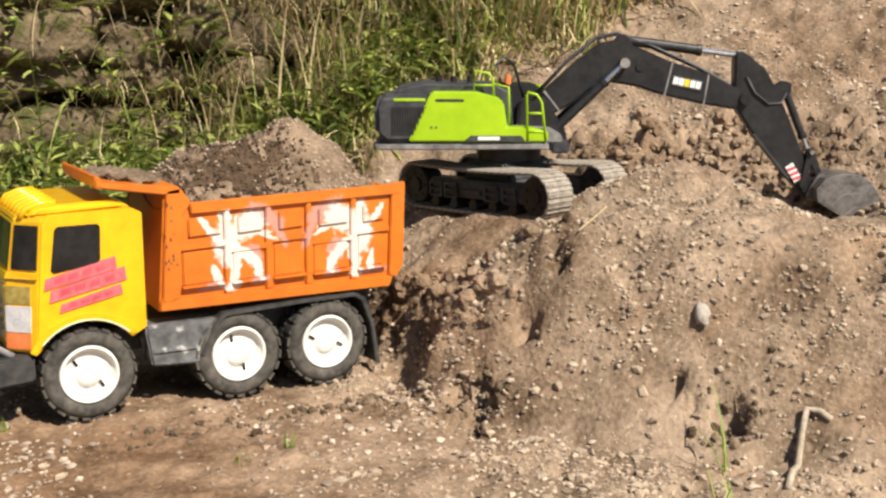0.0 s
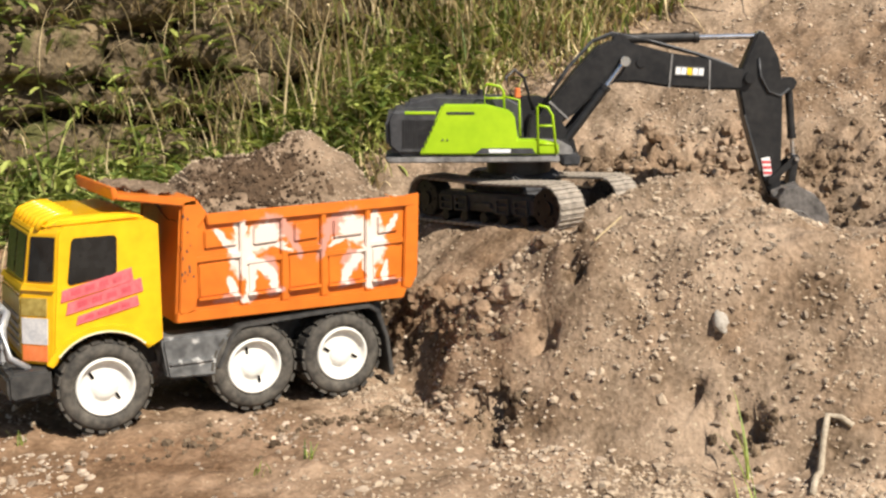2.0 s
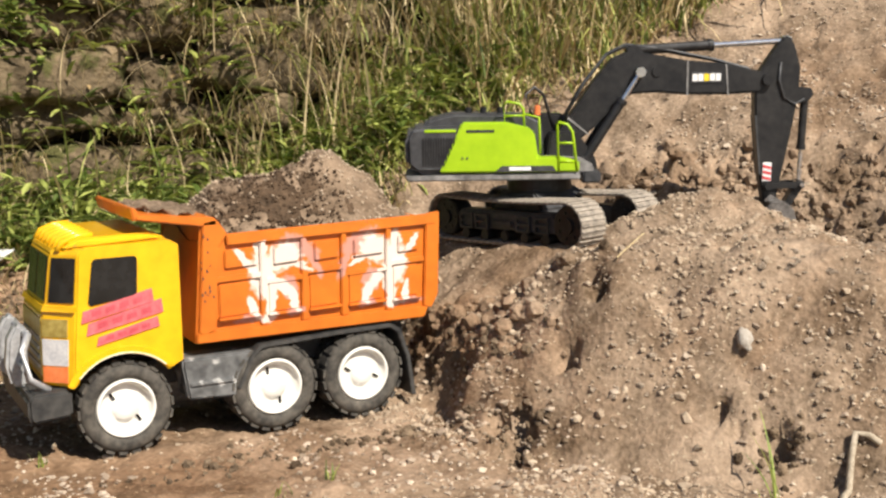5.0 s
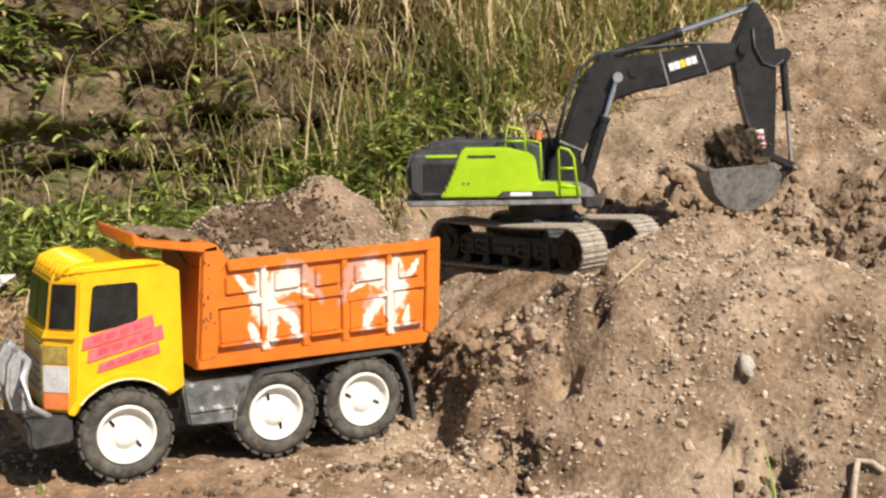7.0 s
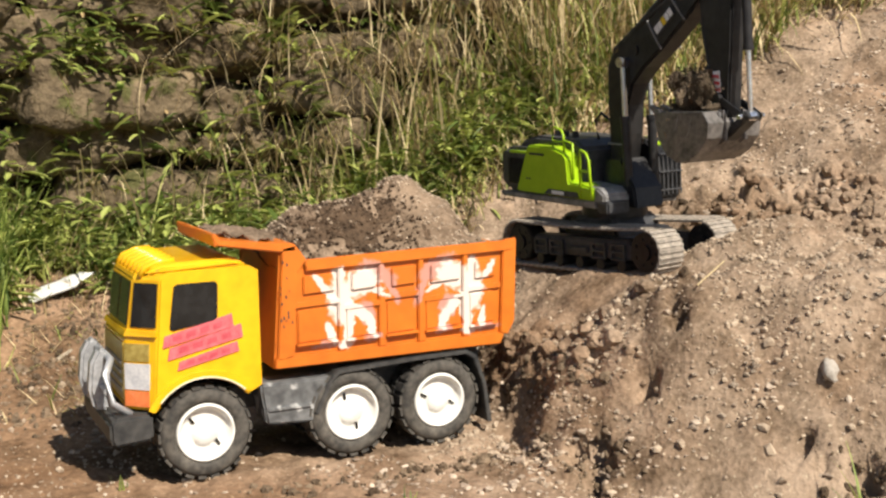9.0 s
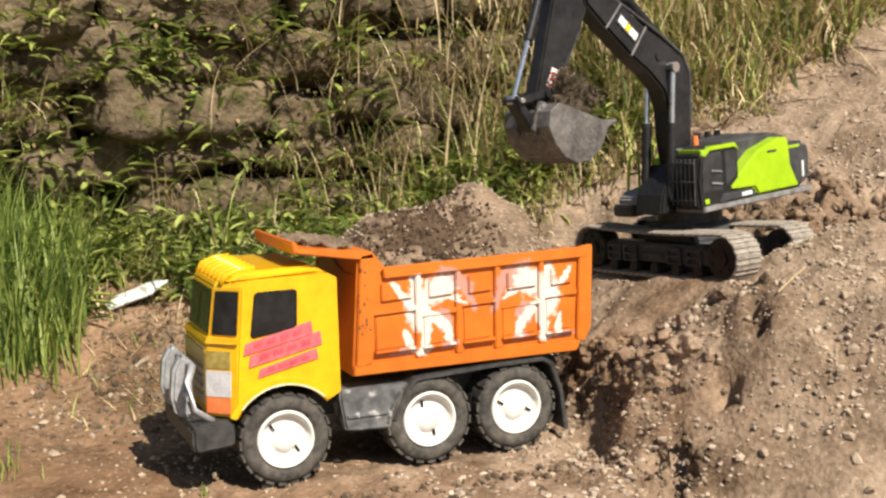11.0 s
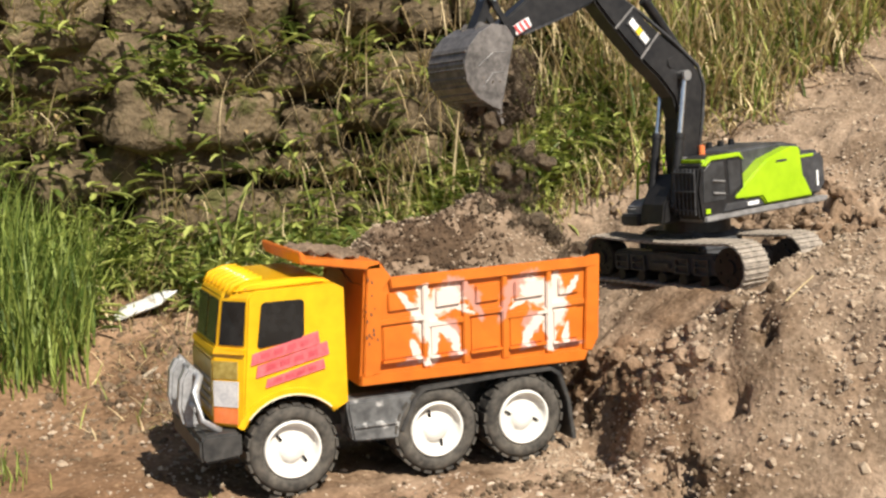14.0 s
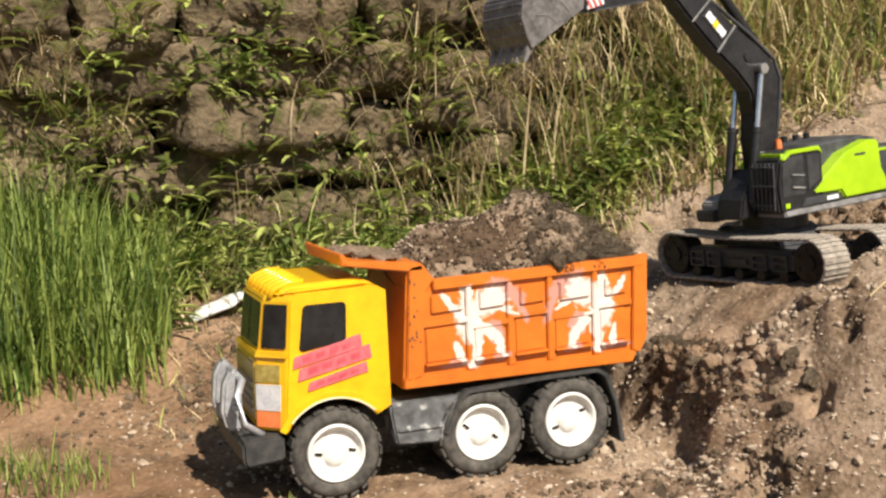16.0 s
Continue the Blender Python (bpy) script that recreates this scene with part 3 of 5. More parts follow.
# ---- loose stones ----
def build_pebbles():
    rng = np.random.default_rng(3)
    ico = bmesh.new()
    bmesh.ops.create_icosphere(ico, subdivisions=1, radius=1)
    base = np.array([v.co[:] for v in ico.verts])
    tri = np.array([[v.index for v in f.verts] for f in ico.faces])
    ico.free()
    verts, faces = [], []
    count = 0
    n = 34000
    xs, ys = rng.uniform(-0.5, 1.9, n), rng.uniform(-0.75, 0.8, n)
    xs, ys = np.concatenate([xs, rng.uniform(0.35, 1.35, 26000)]), np.concatenate([ys, rng.uniform(-0.68, 0.05, 26000)])
    for x, y in zip(xs, ys):
        patch = noise.noise(Vector((x * 6, y * 6, 0.4)))
        if patch < rng.uniform(-0.35, 0.45) or (x < 0.2 and rng.uniform() < 0.45) or y > 0.62 + 0.2 * x:
            continue
        r = 0.0009 + 0.0013 * rng.exponential(1.0)
        r = min(r, 0.0085)
        s = base * r * rng.uniform(0.6, 1.3, 3) * (1 + rng.uniform(-0.34, 0.30, (len(base), 1)))
        a = rng.uniform(0, math.tau)
        rot = np.array([[math.cos(a), -math.sin(a), 0], [math.sin(a), math.cos(a), 0], [0, 0, 0.8]])
        verts.append(s @ rot.T + (x, y, height(x, y) + r * 0.12))
        faces.append(tri + count * len(base))
        count += 1
    me = bpy.data.meshes.new("pebbles")
    me.from_pydata(np.concatenate(verts).tolist(), [], np.concatenate(faces).tolist())
    me.materials.append(PEBBLE)
    tagged(new("pebbles", me), "small tan and grey pebbles strewn over the soil", "pebbles", kind="stuff")


build_pebbles()


def build_gravel():
    """Angular gravel, coarser than the pebbles, lying in drifts on the mound and the yard."""
    rng = np.random.default_rng(12)
    forms = []
    for i in range(6):
        bm = shard(40 + i)
        bm.verts.index_update()
        forms.append((np.array([v.co[:] for v in bm.verts]), [[v.index for v in f.verts] for f in bm.faces]))
        bm.free()
    verts, faces, total = [], [], 0
    for _ in range(15000):
        x, y = rng.uniform(-0.15, 1.9), rng.uniform(-0.72, 0.60)
        drift = noise.noise(Vector((x * 5, y * 5, 7.7))) + 0.5 * noise.noise(Vector((x * 14, y * 14, 2.2)))
        if drift < rng.uniform(-0.15, 0.55) or -0.10 < x < 0.46 and -0.02 < y < 0.22 or math.hypot(x - 0.75, y - 0.15) < 0.21:
            continue
        r = min(0.0026 + 0.0019 * rng.exponential(1.0), 0.0105)
        v, f = forms[rng.integers(6)]
        a, b = rng.uniform(0, math.tau), rng.normal(0, 0.5)
        turn = np.array(Matrix.Rotation(a, 3, "Z") @ Matrix.Rotation(b, 3, "X"))
        verts.append((v * r * rng.uniform(0.75, 1.15, 3)) @ turn.T + (x, y, height(x, y) + r * 0.15))
        faces += [[k + total for k in q] for q in f]
        total += len(v)
    me = bpy.data.meshes.new("gravel")
    me.from_pydata(np.concatenate(verts).tolist(), [], faces)
    me.materials.append(GRAVEL)
    tagged(new("gravel", me), "coarse angular tan gravel scattered over the soil", "gravel", kind="stuff")


build_gravel()


def build_clods():
    """Crumbly lumps where the soil has been cut open: fine dark crumbs, and coarse tan lumps."""
    rng = np.random.default_rng(8)
    ico = bmesh.new()
    bmesh.ops.create_icosphere(ico, subdivisions=2, radius=1)
    base = np.array([v.co[:] for v in ico.verts])
    tri = np.array([[v.index for v in f.verts] for f in ico.faces])
    ico.free()

    def strew(name, spots, low, mean, most, mat, label):
        verts, faces = [], []
        for cx, cy, sx, sy, turn, n in spots:
            for _ in range(n):
                a, b = rng.normal(0, sx), rng.normal(0, sy)
                x, y = cx + a * math.cos(turn) - b * math.sin(turn), cy + a * math.sin(turn) + b * math.cos(turn)
                if -0.16 < x < 0.475 and -0.005 < y < 0.21 or math.hypot(x - 0.71, y - 0.14) < 0.17:
                    continue
                r = min(low + mean * rng.exponential(0.8), most)
                o = rng.uniform(0, 50)
                k = np.array([1 + 0.5 * noise.noise(Vector(p) * 1.6 + Vector((o, 0, 0))) for p in base])[:, None]
                verts.append(base * k * r * rng.uniform(0.75, 1.2, 3) + (x, y, height(x, y) + r * 0.1))
                faces.append(tri + (len(verts) - 1) * len(base))
        me = bpy.data.meshes.new(name)
        me.from_pydata(np.concatenate(verts).tolist(), [], np.concatenate(faces).tolist())
        me.materials.append(mat)
        tagged(new(name, me), label, "soil", kind="stuff")
    cut = math.atan2(0.8, -0.6)
    strew("soil_crumbs", [(0.50, 0.04, 0.03, 0.10, 0, 260), (0.45, -0.24, 0.02, 0.022, 0, 90), (1.20, 0.08, 0.16, 0.04, cut, 300), (1.15, -0.05, 0.08, 0.07, 0, 160), (0.25, -0.10, 0.16, 0.03, 0, 240),
                          (0.655, -0.50, 0.02, 0.02, 0, 60), (-0.06, 0.62, 0.09, 0.12, 0, 900), (-0.30, 0.45, 0.12, 0.07, 0, 160)], 0.0015, 0.0022, 0.008, MOIST_SHADE, "dark moist crumbs of freshly cut soil")
    strew("soil_lumps", [(1.22, 0.10, 0.20, 0.040, cut, 420), (1.14, -0.02, 0.09, 0.06, 0, 90), (0.98, 0.14, 0.05, 0.06, 0, 70), (0.53, 0.04, 0.03, 0.10, 0, 160), (1.34, -0.25, 0.10, 0.05, 0, 50)],
          0.003, 0.005, 0.014, SOIL, "coarse grey-brown soil lumps along the dug face")


build_clods()


def build_stones():
    random.seed(21)
    kinds = []
    for i in range(7):
        me_ob = obj_from("stone", shard(i + 1), STONE)
        kinds.append(me_ob.data)
        bpy.data.objects.remove(me_ob)
    spots = []
    nests = ((0.56, -0.30), (0.60, -0.36), (0.64, -0.19), (0.74, -0.40), (0.78, -0.36), (0.80, -0.46), (0.70, -0.53), (0.76, -0.56), (0.95, -0.42), (1.05, -0.30), (0.55, -0.12))
    for _ in range(150):
        cx, cy = random.choice(nests)
        spots.append((cx + random.gauss(0, 0.026), cy + random.gauss(0, 0.026), 0.0032 + 0.0055 * random.random() ** 2))
    for _ in range(30):
        spots.append((random.uniform(0.0, 0.55), random.uniform(-0.3, -0.08), random.uniform(0.004, 0.008)))
    for _ in range(36):
        spots.append((random.uniform(1.0, 1.9), random.uniform(0.05, 0.7), random.uniform(0.005, 0.011)))
    spots += [(0.626, -0.336, 0.011), (0.765, -0.474, 0.011), (0.72, -0.40, 0.009), (0.74, -0.38, 0.009), (0.64, -0.21, 0.008), (0.80, -0.44, 0.010), (0.70, -0.37, 0.008), (0.59, -0.30, 0.009), (0.60, -0.33, 0.008)]
    for x, y, r in spots:
        if 0.52 < x < 1.0 and -0.02 < y < 0.45:
            continue
        ob = new("stone", random.choice(kinds))
        ob.matrix_world = pose(x, y, height(x, y) + r * 0.05, random.uniform(-20, 20), random.uniform(-20, 20), random.uniform(0, 360)) @ Matrix.Diagonal((r, r * random.uniform(0.7, 1), r, 1))
        tagged(ob, "angular tan stone lying half sunk in the soil", "stone", "loose stones on the soil")
    ob = obj_from("stone", lump(0.014, 0.35, 0.8, 3, 31), WHITE_STONE, smooth=True)
    ob.matrix_world = pose(0.684, -0.408, height(0.684, -0.408) + 0.007, 0, -38, 60) @ Matrix.Diagonal((1.25, 0.72, 0.75, 1))
    tagged(ob, "pale whitish oblong stone on the mound", "stone")
    way = [(0.612, -0.640, 0.002), (0.640, -0.618, 0.008), (0.672, -0.595, 0.010), (0.700, -0.572, 0.011), (0.713, -0.566, 0.013), (0.722, -0.578, 0.008), (0.729, -0.590, 0.003)]
    bm = pipe([(x - 0.65, y + 0.60, height(x, y) + up) for x, y, up in way], 0.0042, 8)
    rt = obj_from("root_stick", bm, STICK_WOOD, smooth=True)
    rt.matrix_world = pose(0.65, -0.60, 0)
    tagged(rt, "bleached crooked root lying on the soil", "root")
    st = obj_from("straw", rod((-0.035, 0, 0), (0.035, 0, 0), 0.0012, 6), STRAW)
    st.matrix_world = pose(0.648, -0.218, height(0.648, -0.218) + 0.004, 0, -22, 18)
    tagged(st, "single dry yellow straw on the mound", "straw")
    bm = lump(1.0, 0.3, 0.3, 3, 4)
    sc = obj_from("plastic_scrap", bm, PLASTIC_SCRAP, smooth=True)
    sc.matrix_world = pose(-0.075, 0.755, height(-0.075, 0.755) + 0.016, 14, -20, -6) @ Matrix.Diagonal((0.062, 0.026, 0.030, 1))
    tagged(sc, "crumpled dirty white plastic scrap in the weeds", "litter")
    bm = rod((-0.02, 0, 0), (0.02, 0, 0), 0.004, 8, 0.003)
    wd = obj_from("wood_chip", bm, STICK_WOOD)
    wd.matrix_world = pose(-0.09, 0.60, height(-0.09, 0.60) + 0.004, 0, -15, 40)
    tagged(wd, "short pale wood chip beside the weeds", "wood")


build_stones()


# ---- toy dump truck ----
TRUCK_W = 0.195
R_WHEEL = 0.062


def wheel_mesh_parts():
    tyre = lathe([(0.040, 0.001), (0.046, -0.0015), (0.054, -0.001), (0.0595, 0.004), (0.0605, 0.010), (0.0605, 0.040), (0.0595, 0.046), (0.054, 0.050), (0.040, 0.050)], 48, True)
    lug = bmesh.new()
    for k in range(22):
        a = k * math.tau / 22
        for y0, y1, da in ((0.001, 0.024, 0.0), (0.026, 0.049, 0.14)):
            m = Matrix.Rotation(-(a + da), 4, "Y") @ Matrix.Translation((0.0608, (y0 + y1) / 2, 0)) @ Matrix.Diagonal((0.0034, y1 - y0, 0.011, 1))
            bmesh.ops.create_cube(lug, size=1, matrix=m)
    rim = lathe([(0.001, 0.030), (0.0395, 0.030), (0.0395, 0.004), (0.0385, -0.0008), (0.0355, -0.0012), (0.034, 0.004), (0.030, 0.009), (0.020, 0.010), (0.0165, 0.006), (0.0155, 0.0045), (0.006, 0.0040), (0.001, 0.004)], 40)
    slots = []
    for k in range(2):
        a = k * math.tau / 2 + 0.5
        bm = bmesh.new()
        m = Matrix.Rotation(a, 4, "Y") @ Matrix.Translation((0.023, 0.0088, 0)) @ Matrix.Rotation(0.25, 4, "Y") @ Matrix.Diagonal((0.010, 0.003, 0.0034, 1))
        bmesh.ops.create_cube(bm, size=1, matrix=m)
        slots.append(bm)
    return tyre, lug, rim, slots


def build_truck():
    t = thing("dump_truck", pose(0, 0, 0), "toy dump truck with yellow cab and soil-filled orange bed", "toy truck")
    W = TRUCK_W
    # chassis
    part("chassis", prism([(-0.06, 0.065), (-0.06, 0.098), (0.09, 0.112), (0.40, 0.126), (0.43, 0.118), (0.43, 0.085), (0.09, 0.075)], 0.05, W - 0.05, 0.003), CHASSIS, t, "black plastic chassis")
    for y0, y1 in ((-0.002, 0.05), (W - 0.05, W + 0.002)):
        part("tank", prism([(0.077, 0.105), (0.084, 0.060), (0.150, 0.056), (0.158, 0.075), (0.185, 0.116), (0.077, 0.116)], y0 + 0.004, y1, 0.003), GREY_PLASTIC, t, "dusty grey side tank")
        part("step_rib", block(0.086, 0.148, y0 + 0.001, y0 + 0.006, 0.078, 0.083, 0.001), GREY_PLASTIC, t, "grey moulded rib")
        # fender strip over the rear wheels with a mud flap
        line = [(0.150, 0.068), (0.172, 0.112), (0.185, 0.1235), (0.30, 0.1295), (0.385, 0.1305), (0.400, 0.122), (0.414, 0.080), (0.423, 0.020)]
        under = [(0.416, 0.020), (0.408, 0.079), (0.394, 0.117), (0.383, 0.125), (0.30, 0.124), (0.188, 0.1185), (0.177, 0.109), (0.156, 0.066)]
        part("fender", prism(line + under, y0 - 0.001, y1 + 0.004, 0.001), CHASSIS, t, "black curved rear fender with mud flap")
    # cab shell: an outline with the wheel arch cut out
    arch = [(0.073 * math.cos(a), 0.062 + 0.073 * math.sin(a)) for a in np.linspace(math.radians(38), math.radians(150), 14)]
    outline = [(0.078, 0.118)] + [(x, z) for x, z in arch] + [(-0.0635, 0.099), (-0.060, 0.150), (-0.055, 0.205), (-0.0495, 0.268), (-0.042, 0.277), (0.066, 0.279), (0.078, 0.272)]
    cab = part("cab", prism(outline, 0.0, W, 0.004, 3), YELLOW, t, "glossy yellow cab", smooth=False)
    # nose: a front with slanted corners, drawn in plan at four levels
    CUT, levels = 0.034, ((0.099, -0.096, -0.0635), (0.190, -0.094, -0.057), (0.205, -0.088, -0.0550), (0.268, -0.079, -0.0495), (0.276, -0.073, -0.045))
    bm = bmesh.new()
    rings = []
    for z, xf, xb in levels:
        rings.append([bm.verts.new(p) for p in ((xb + 0.006, 0.0008, z), (xb, 0.0008, z), (xf, CUT, z), (xf, W - CUT, z), (xb, W - 0.0008, z), (xb + 0.006, W - 0.0008, z))])
    for lo, hi in zip(rings, rings[1:]):
        for i in range(6):
            bm.faces.new((lo[i], lo[(i + 1) % 6], hi[(i + 1) % 6], hi[i]))
    bm.faces.new(rings[0])
    bm.faces.new(rings[-1][::-1])
    bmesh.ops.recalc_face_normals(bm, faces=bm.faces)
    part("nose", bevel(bm, 0.003, 2), YELLOW, cab, "glossy yellow cab front")
    part("roof_panel", prism([(-0.068, 0.272), (-0.062, 0.282), (-0.045, 0.288), (0.050, 0.289), (0.070, 0.277)], 0.012, W - 0.012, 0.005, 3), YELLOW, cab, "crowned yellow roof panel")
    for i in range(7):
        y = 0.026 + i * (W - 0.052) / 6
        part("roof_rib", pipe([(-0.071, y, 0.272), (-0.064, y, 0.283), (-0.046, y, 0.2895), (-0.026, y, 0.290)], 0.0042, 8), YELLOW, cab, smooth=True)

    def on_front(corner, z, side=-1, out=0.0012):
        """A point of the nose: corner runs 0 to 1 along the slanted corner, 1 to 2 across the front."""
        for (z0, f0, b0), (z1, f1, b1) in zip(levels, levels[1:]):
            if z <= z1:
                break
        k = (z - z0) / (z1 - z0)
        xf, xb = f0 + (f1 - f0) * k, b0 + (b1 - b0) * k
        if corner <= 1:
            x, y = xb + (xf - xb) * corner, CUT * corner
            n = Vector((-CUT, xf - xb, 0)).normalized()
        else:
            x, y, n = xf, CUT + (W - 2 * CUT) * (corner - 1), Vector((-1, 0, 0))
        p = Vector((x, y, z)) + n * out
        return (p.x, p.y if side < 0 else W - p.y, p.z)

    def pane(nm, c0, c1, z0, z1, mat, label, side=-1, thick=0.0014):
        bm = bmesh.new()
        q = [(c0, z0), (c1, z0), (c1, z1), (c0, z1)]
        fr = [bm.verts.new(on_front(c, z, side, thick)) for c, z in q]
        bk = [bm.verts.new(on_front(c, z, side, -0.002)) for c, z in q]
        bm.faces.new(fr)
        bm.faces.new(bk[::-1])
        for i in range(4):
            bm.faces.new((fr[i], bk[i], bk[(i + 1) % 4], fr[(i + 1) % 4]))
        bmesh.ops.recalc_face_normals(bm, faces=bm.faces)
        return part(nm, bm, mat, cab, label)
    for side in (-1, 1):
        pane("corner_window", 0.12, 0.90, 0.207, 0.264, BLACK_PANE, "black corner window", side)
        pane("headlamp", 0.22, 0.98, 0.126, 0.160, LAMP_CLEAR, "silver headlamp sticker", side)
        pane("indicator", 0.22, 0.98, 0.104, 0.124, AMBER, "amber indicator", side)
    pane("windscreen", 1.05, 1.47, 0.207, 0.264, BLACK_PANE, "black windscreen pane")
    pane("windscreen", 1.53, 1.95, 0.207, 0.264, BLACK_PANE, "black windscreen pane")
    # the olive tone paints in the shade that lies on the front face
    SHADED_FOIL = material("shaded_olive_foil", (0.34, 0.24, 0.05), (0.58, 0.46, 0.14), 40, 0.35, 0.2, metal=0.3)
    pane("grille_panel", 1.02, 1.98, 0.112, 0.186, SHADED_FOIL, "gold grille sticker dulled to a shaded olive")
    pane("grille_panel", 0.25, 0.98, 0.163, 0.186, SHADED_FOIL, "gold sticker strip dulled to a shaded olive", -1)
    for i in range(4):
        pane("grille_bar", 1.08, 1.92, 0.120 + i * 0.012, 0.125 + i * 0.012, SILVER, "silver grille bar", -1, 0.003)
    for c0, c1 in ((0.05, 1.0), (1.0, 2.0)):
        pane("wiper_ledge", c0, c1, 0.196, 0.203, YELLOW, "yellow ledge below the windscreen", -1, 0.004)
    for y0, y1 in ((-0.0025, 0.001), (W - 0.001, W + 0.0025)):
        near = y0 < 0
        win = part("side_window", prism([(-0.042, 0.205), (-0.0345, 0.259), (-0.030, 0.262), (0.020, 0.262), (0.023, 0.258), (0.021, 0.214), (0.016, 0.210), (-0.038, 0.202)], y0, y1, 0.001), BLACK_PANE, cab, "black side window")
        lip = [(0.084 * math.cos(a), 0.062 + 0.084 * math.sin(a)) for a in np.linspace(math.radians(40), math.radians(152), 16)]
        lip_in = [(0.0745 * math.cos(a), 0.062 + 0.0745 * math.sin(a)) for a in np.linspace(math.radians(152), math.radians(40), 16)]
        part("arch_lip", prism(lip + lip_in, y0 * 1.6, y1 + (0 if near else 0.002), 0.001), YELLOW, cab, "raised wheel arch lip")
        edge = [(0.0765 * math.cos(a), 0.062 + 0.0765 * math.sin(a)) for a in np.linspace(math.radians(45), math.radians(140), 16)]
        edge_in = [(0.0745 * math.cos(a), 0.062 + 0.0745 * math.sin(a)) for a in np.linspace(math.radians(140), math.radians(45), 16)]
        part("arch_wear", prism(edge + edge_in, y0 * 1.6 - 0.0012, y0 * 1.6 + 0.002, 0), EDGE_WHITE, cab, "worn whitish arch edge")
        if near:
            for dx, z, ln, hh in ((-0.052, 0.1805, 0.094, 0.0170), (-0.046, 0.1640, 0.100, 0.0175), (-0.034, 0.1495, 0.082, 0.0130)):
                s = 0.215
                o = [(dx, z), (dx + ln, z + ln * s), (dx + ln - 0.002, z + ln * s + hh), (dx + 0.003, z + hh - 0.002)]
                st = part("sticker", prism(o, -0.0022, 0.001, 0), PINK, cab, "slanted pink sticker strip")
                for k in range(4):
                    x0 = dx + ln * (0.14 + 0.19 * k)
                    o2 = [(x0, z + (x0 - dx) * s + hh * 0.28), (x0 + ln * 0.13, z + (x0 + ln * 0.13 - dx) * s + hh * 0.30), (x0 + ln * 0.13, z + (x0 + ln * 0.13 - dx) * s + hh * 0.70), (x0, z + (x0 - dx) * s + hh * 0.68)]
                    part("print_bar", prism(o2, -0.0028, -0.0018, 0), PINK_DARK, st, "dark pink unreadable print")
    # bumper and bull bar
    part("bumper", prism([(-0.118, 0.058), (-0.123, 0.066), (-0.123, 0.090), (-0.116, 0.096), (-0.068, 0.096), (-0.068, 0.062)], -0.002, W + 0.002, 0.004), CHASSIS, t, "dark grey front bumper")
    bar = part("bull_bar", pipe([(-0.092, 0.018, 0.095), (-0.116, 0.018, 0.112), (-0.121, 0.020, 0.150), (-0.112, 0.034, 0.166), (-0.112, W - 0.034, 0.166), (-0.121, W - 0.020, 0.150), (-0.116, W - 0.018, 0.112), (-0.092, W - 0.018, 0.095)], 0.005, 10), SILVER, t, "silver plastic bull bar", smooth=True)
    part("cross_tube", rod((-0.120, 0.02, 0.128), (-0.120, W - 0.02, 0.128), 0.0045, 10), SILVER, bar)
    for y in (0.062, W - 0.062):
        part("bar_post", prism([(-0.132, 0.098), (-0.138, 0.125), (-0.134, 0.160), (-0.124, 0.178), (-0.112, 0.178), (-0.116, 0.150), (-0.118, 0.120), (-0.112, 0.095)], y - 0.011, y + 0.011, 0.004), SILVER, bar, "moulded silver bull-bar post", smooth=False)
    # bed: walls round an open box, with the stepped ribs outside
    T = 0.006
    side = [(0.097, 0.136), (0.110, 0.296), (0.130, 0.300), (0.136, 0.290), (0.151, 0.276), (0.452, 0.281), (0.458, 0.286), (0.466, 0.286), (0.468, 0.278), (0.463, 0.168), (0.446, 0.140), (0.42, 0.135)]
    bed = part("bed", prism([(0.097, 0.135), (0.098, 0.145), (0.446, 0.147), (0.44, 0.134)], T, W - T, 0), ORANGE, t, "orange tipping bed floor")
    for y0, y1, out in ((0.006, 0.006 + T, -1), (W - 0.006 - T, W - 0.006, 1)):
        paint = PAINTED_SIDE if out < 0 else ORANGE
        sd = part("bed_side", prism(side, y0, y1, 0.0012), paint, t, "orange ribbed bed side")
        ya, yb = (0.0, 0.0062) if out < 0 else (W - 0.0062, W)
        part("top_rail", prism([(0.145, 0.264), (0.143, 0.280), (0.462, 0.2855), (0.462, 0.270)], ya - 0.001 if out < 0 else ya, yb if out < 0 else yb + 0.001, 0.0015), paint, sd)
        part("front_post", prism([(0.1015, 0.145), (0.1125, 0.298), (0.131, 0.301), (0.146, 0.280), (0.132, 0.262), (0.125, 0.150)], ya, yb, 0.0015), paint, sd)
        part("rear_post", prism([(0.440, 0.150), (0.446, 0.286), (0.468, 0.288), (0.464, 0.166), (0.452, 0.146)], ya, yb, 0.0015), paint, sd)
        part("bottom_rail", prism([(0.098, 0.135), (0.099, 0.150), (0.448, 0.150), (0.440, 0.1335)], ya, yb, 0.0015), paint, sd)
        xs = [0.125, 0.195, 0.255, 0.315, 0.385, 0.442]
        for i in range(5):
            xa, xb = xs[i], xs[i + 1]
            up = 0.2225 if i % 2 == 0 else 0.214
            part("mid_rail", prism([(xa, up - 0.008), (xa, up), (xb, up + 0.002), (xb, up - 0.006)], ya + 0.001, yb, 0.001), paint, sd)
            part("upper_panel", prism([(xa + 0.016, 0.232), (xa + 0.016, 0.258), (xb - 0.008, 0.260), (xb - 0.008, 0.234)], ya + 0.002, yb, 0.0015), paint, sd)
            part("lower_panel", prism([(xa + 0.006, 0.166), (xa + 0.006, 0.212), (xb - 0.010, 0.214), (xb - 0.010, 0.168)], ya + 0.0025, yb, 0.0018), paint, sd)
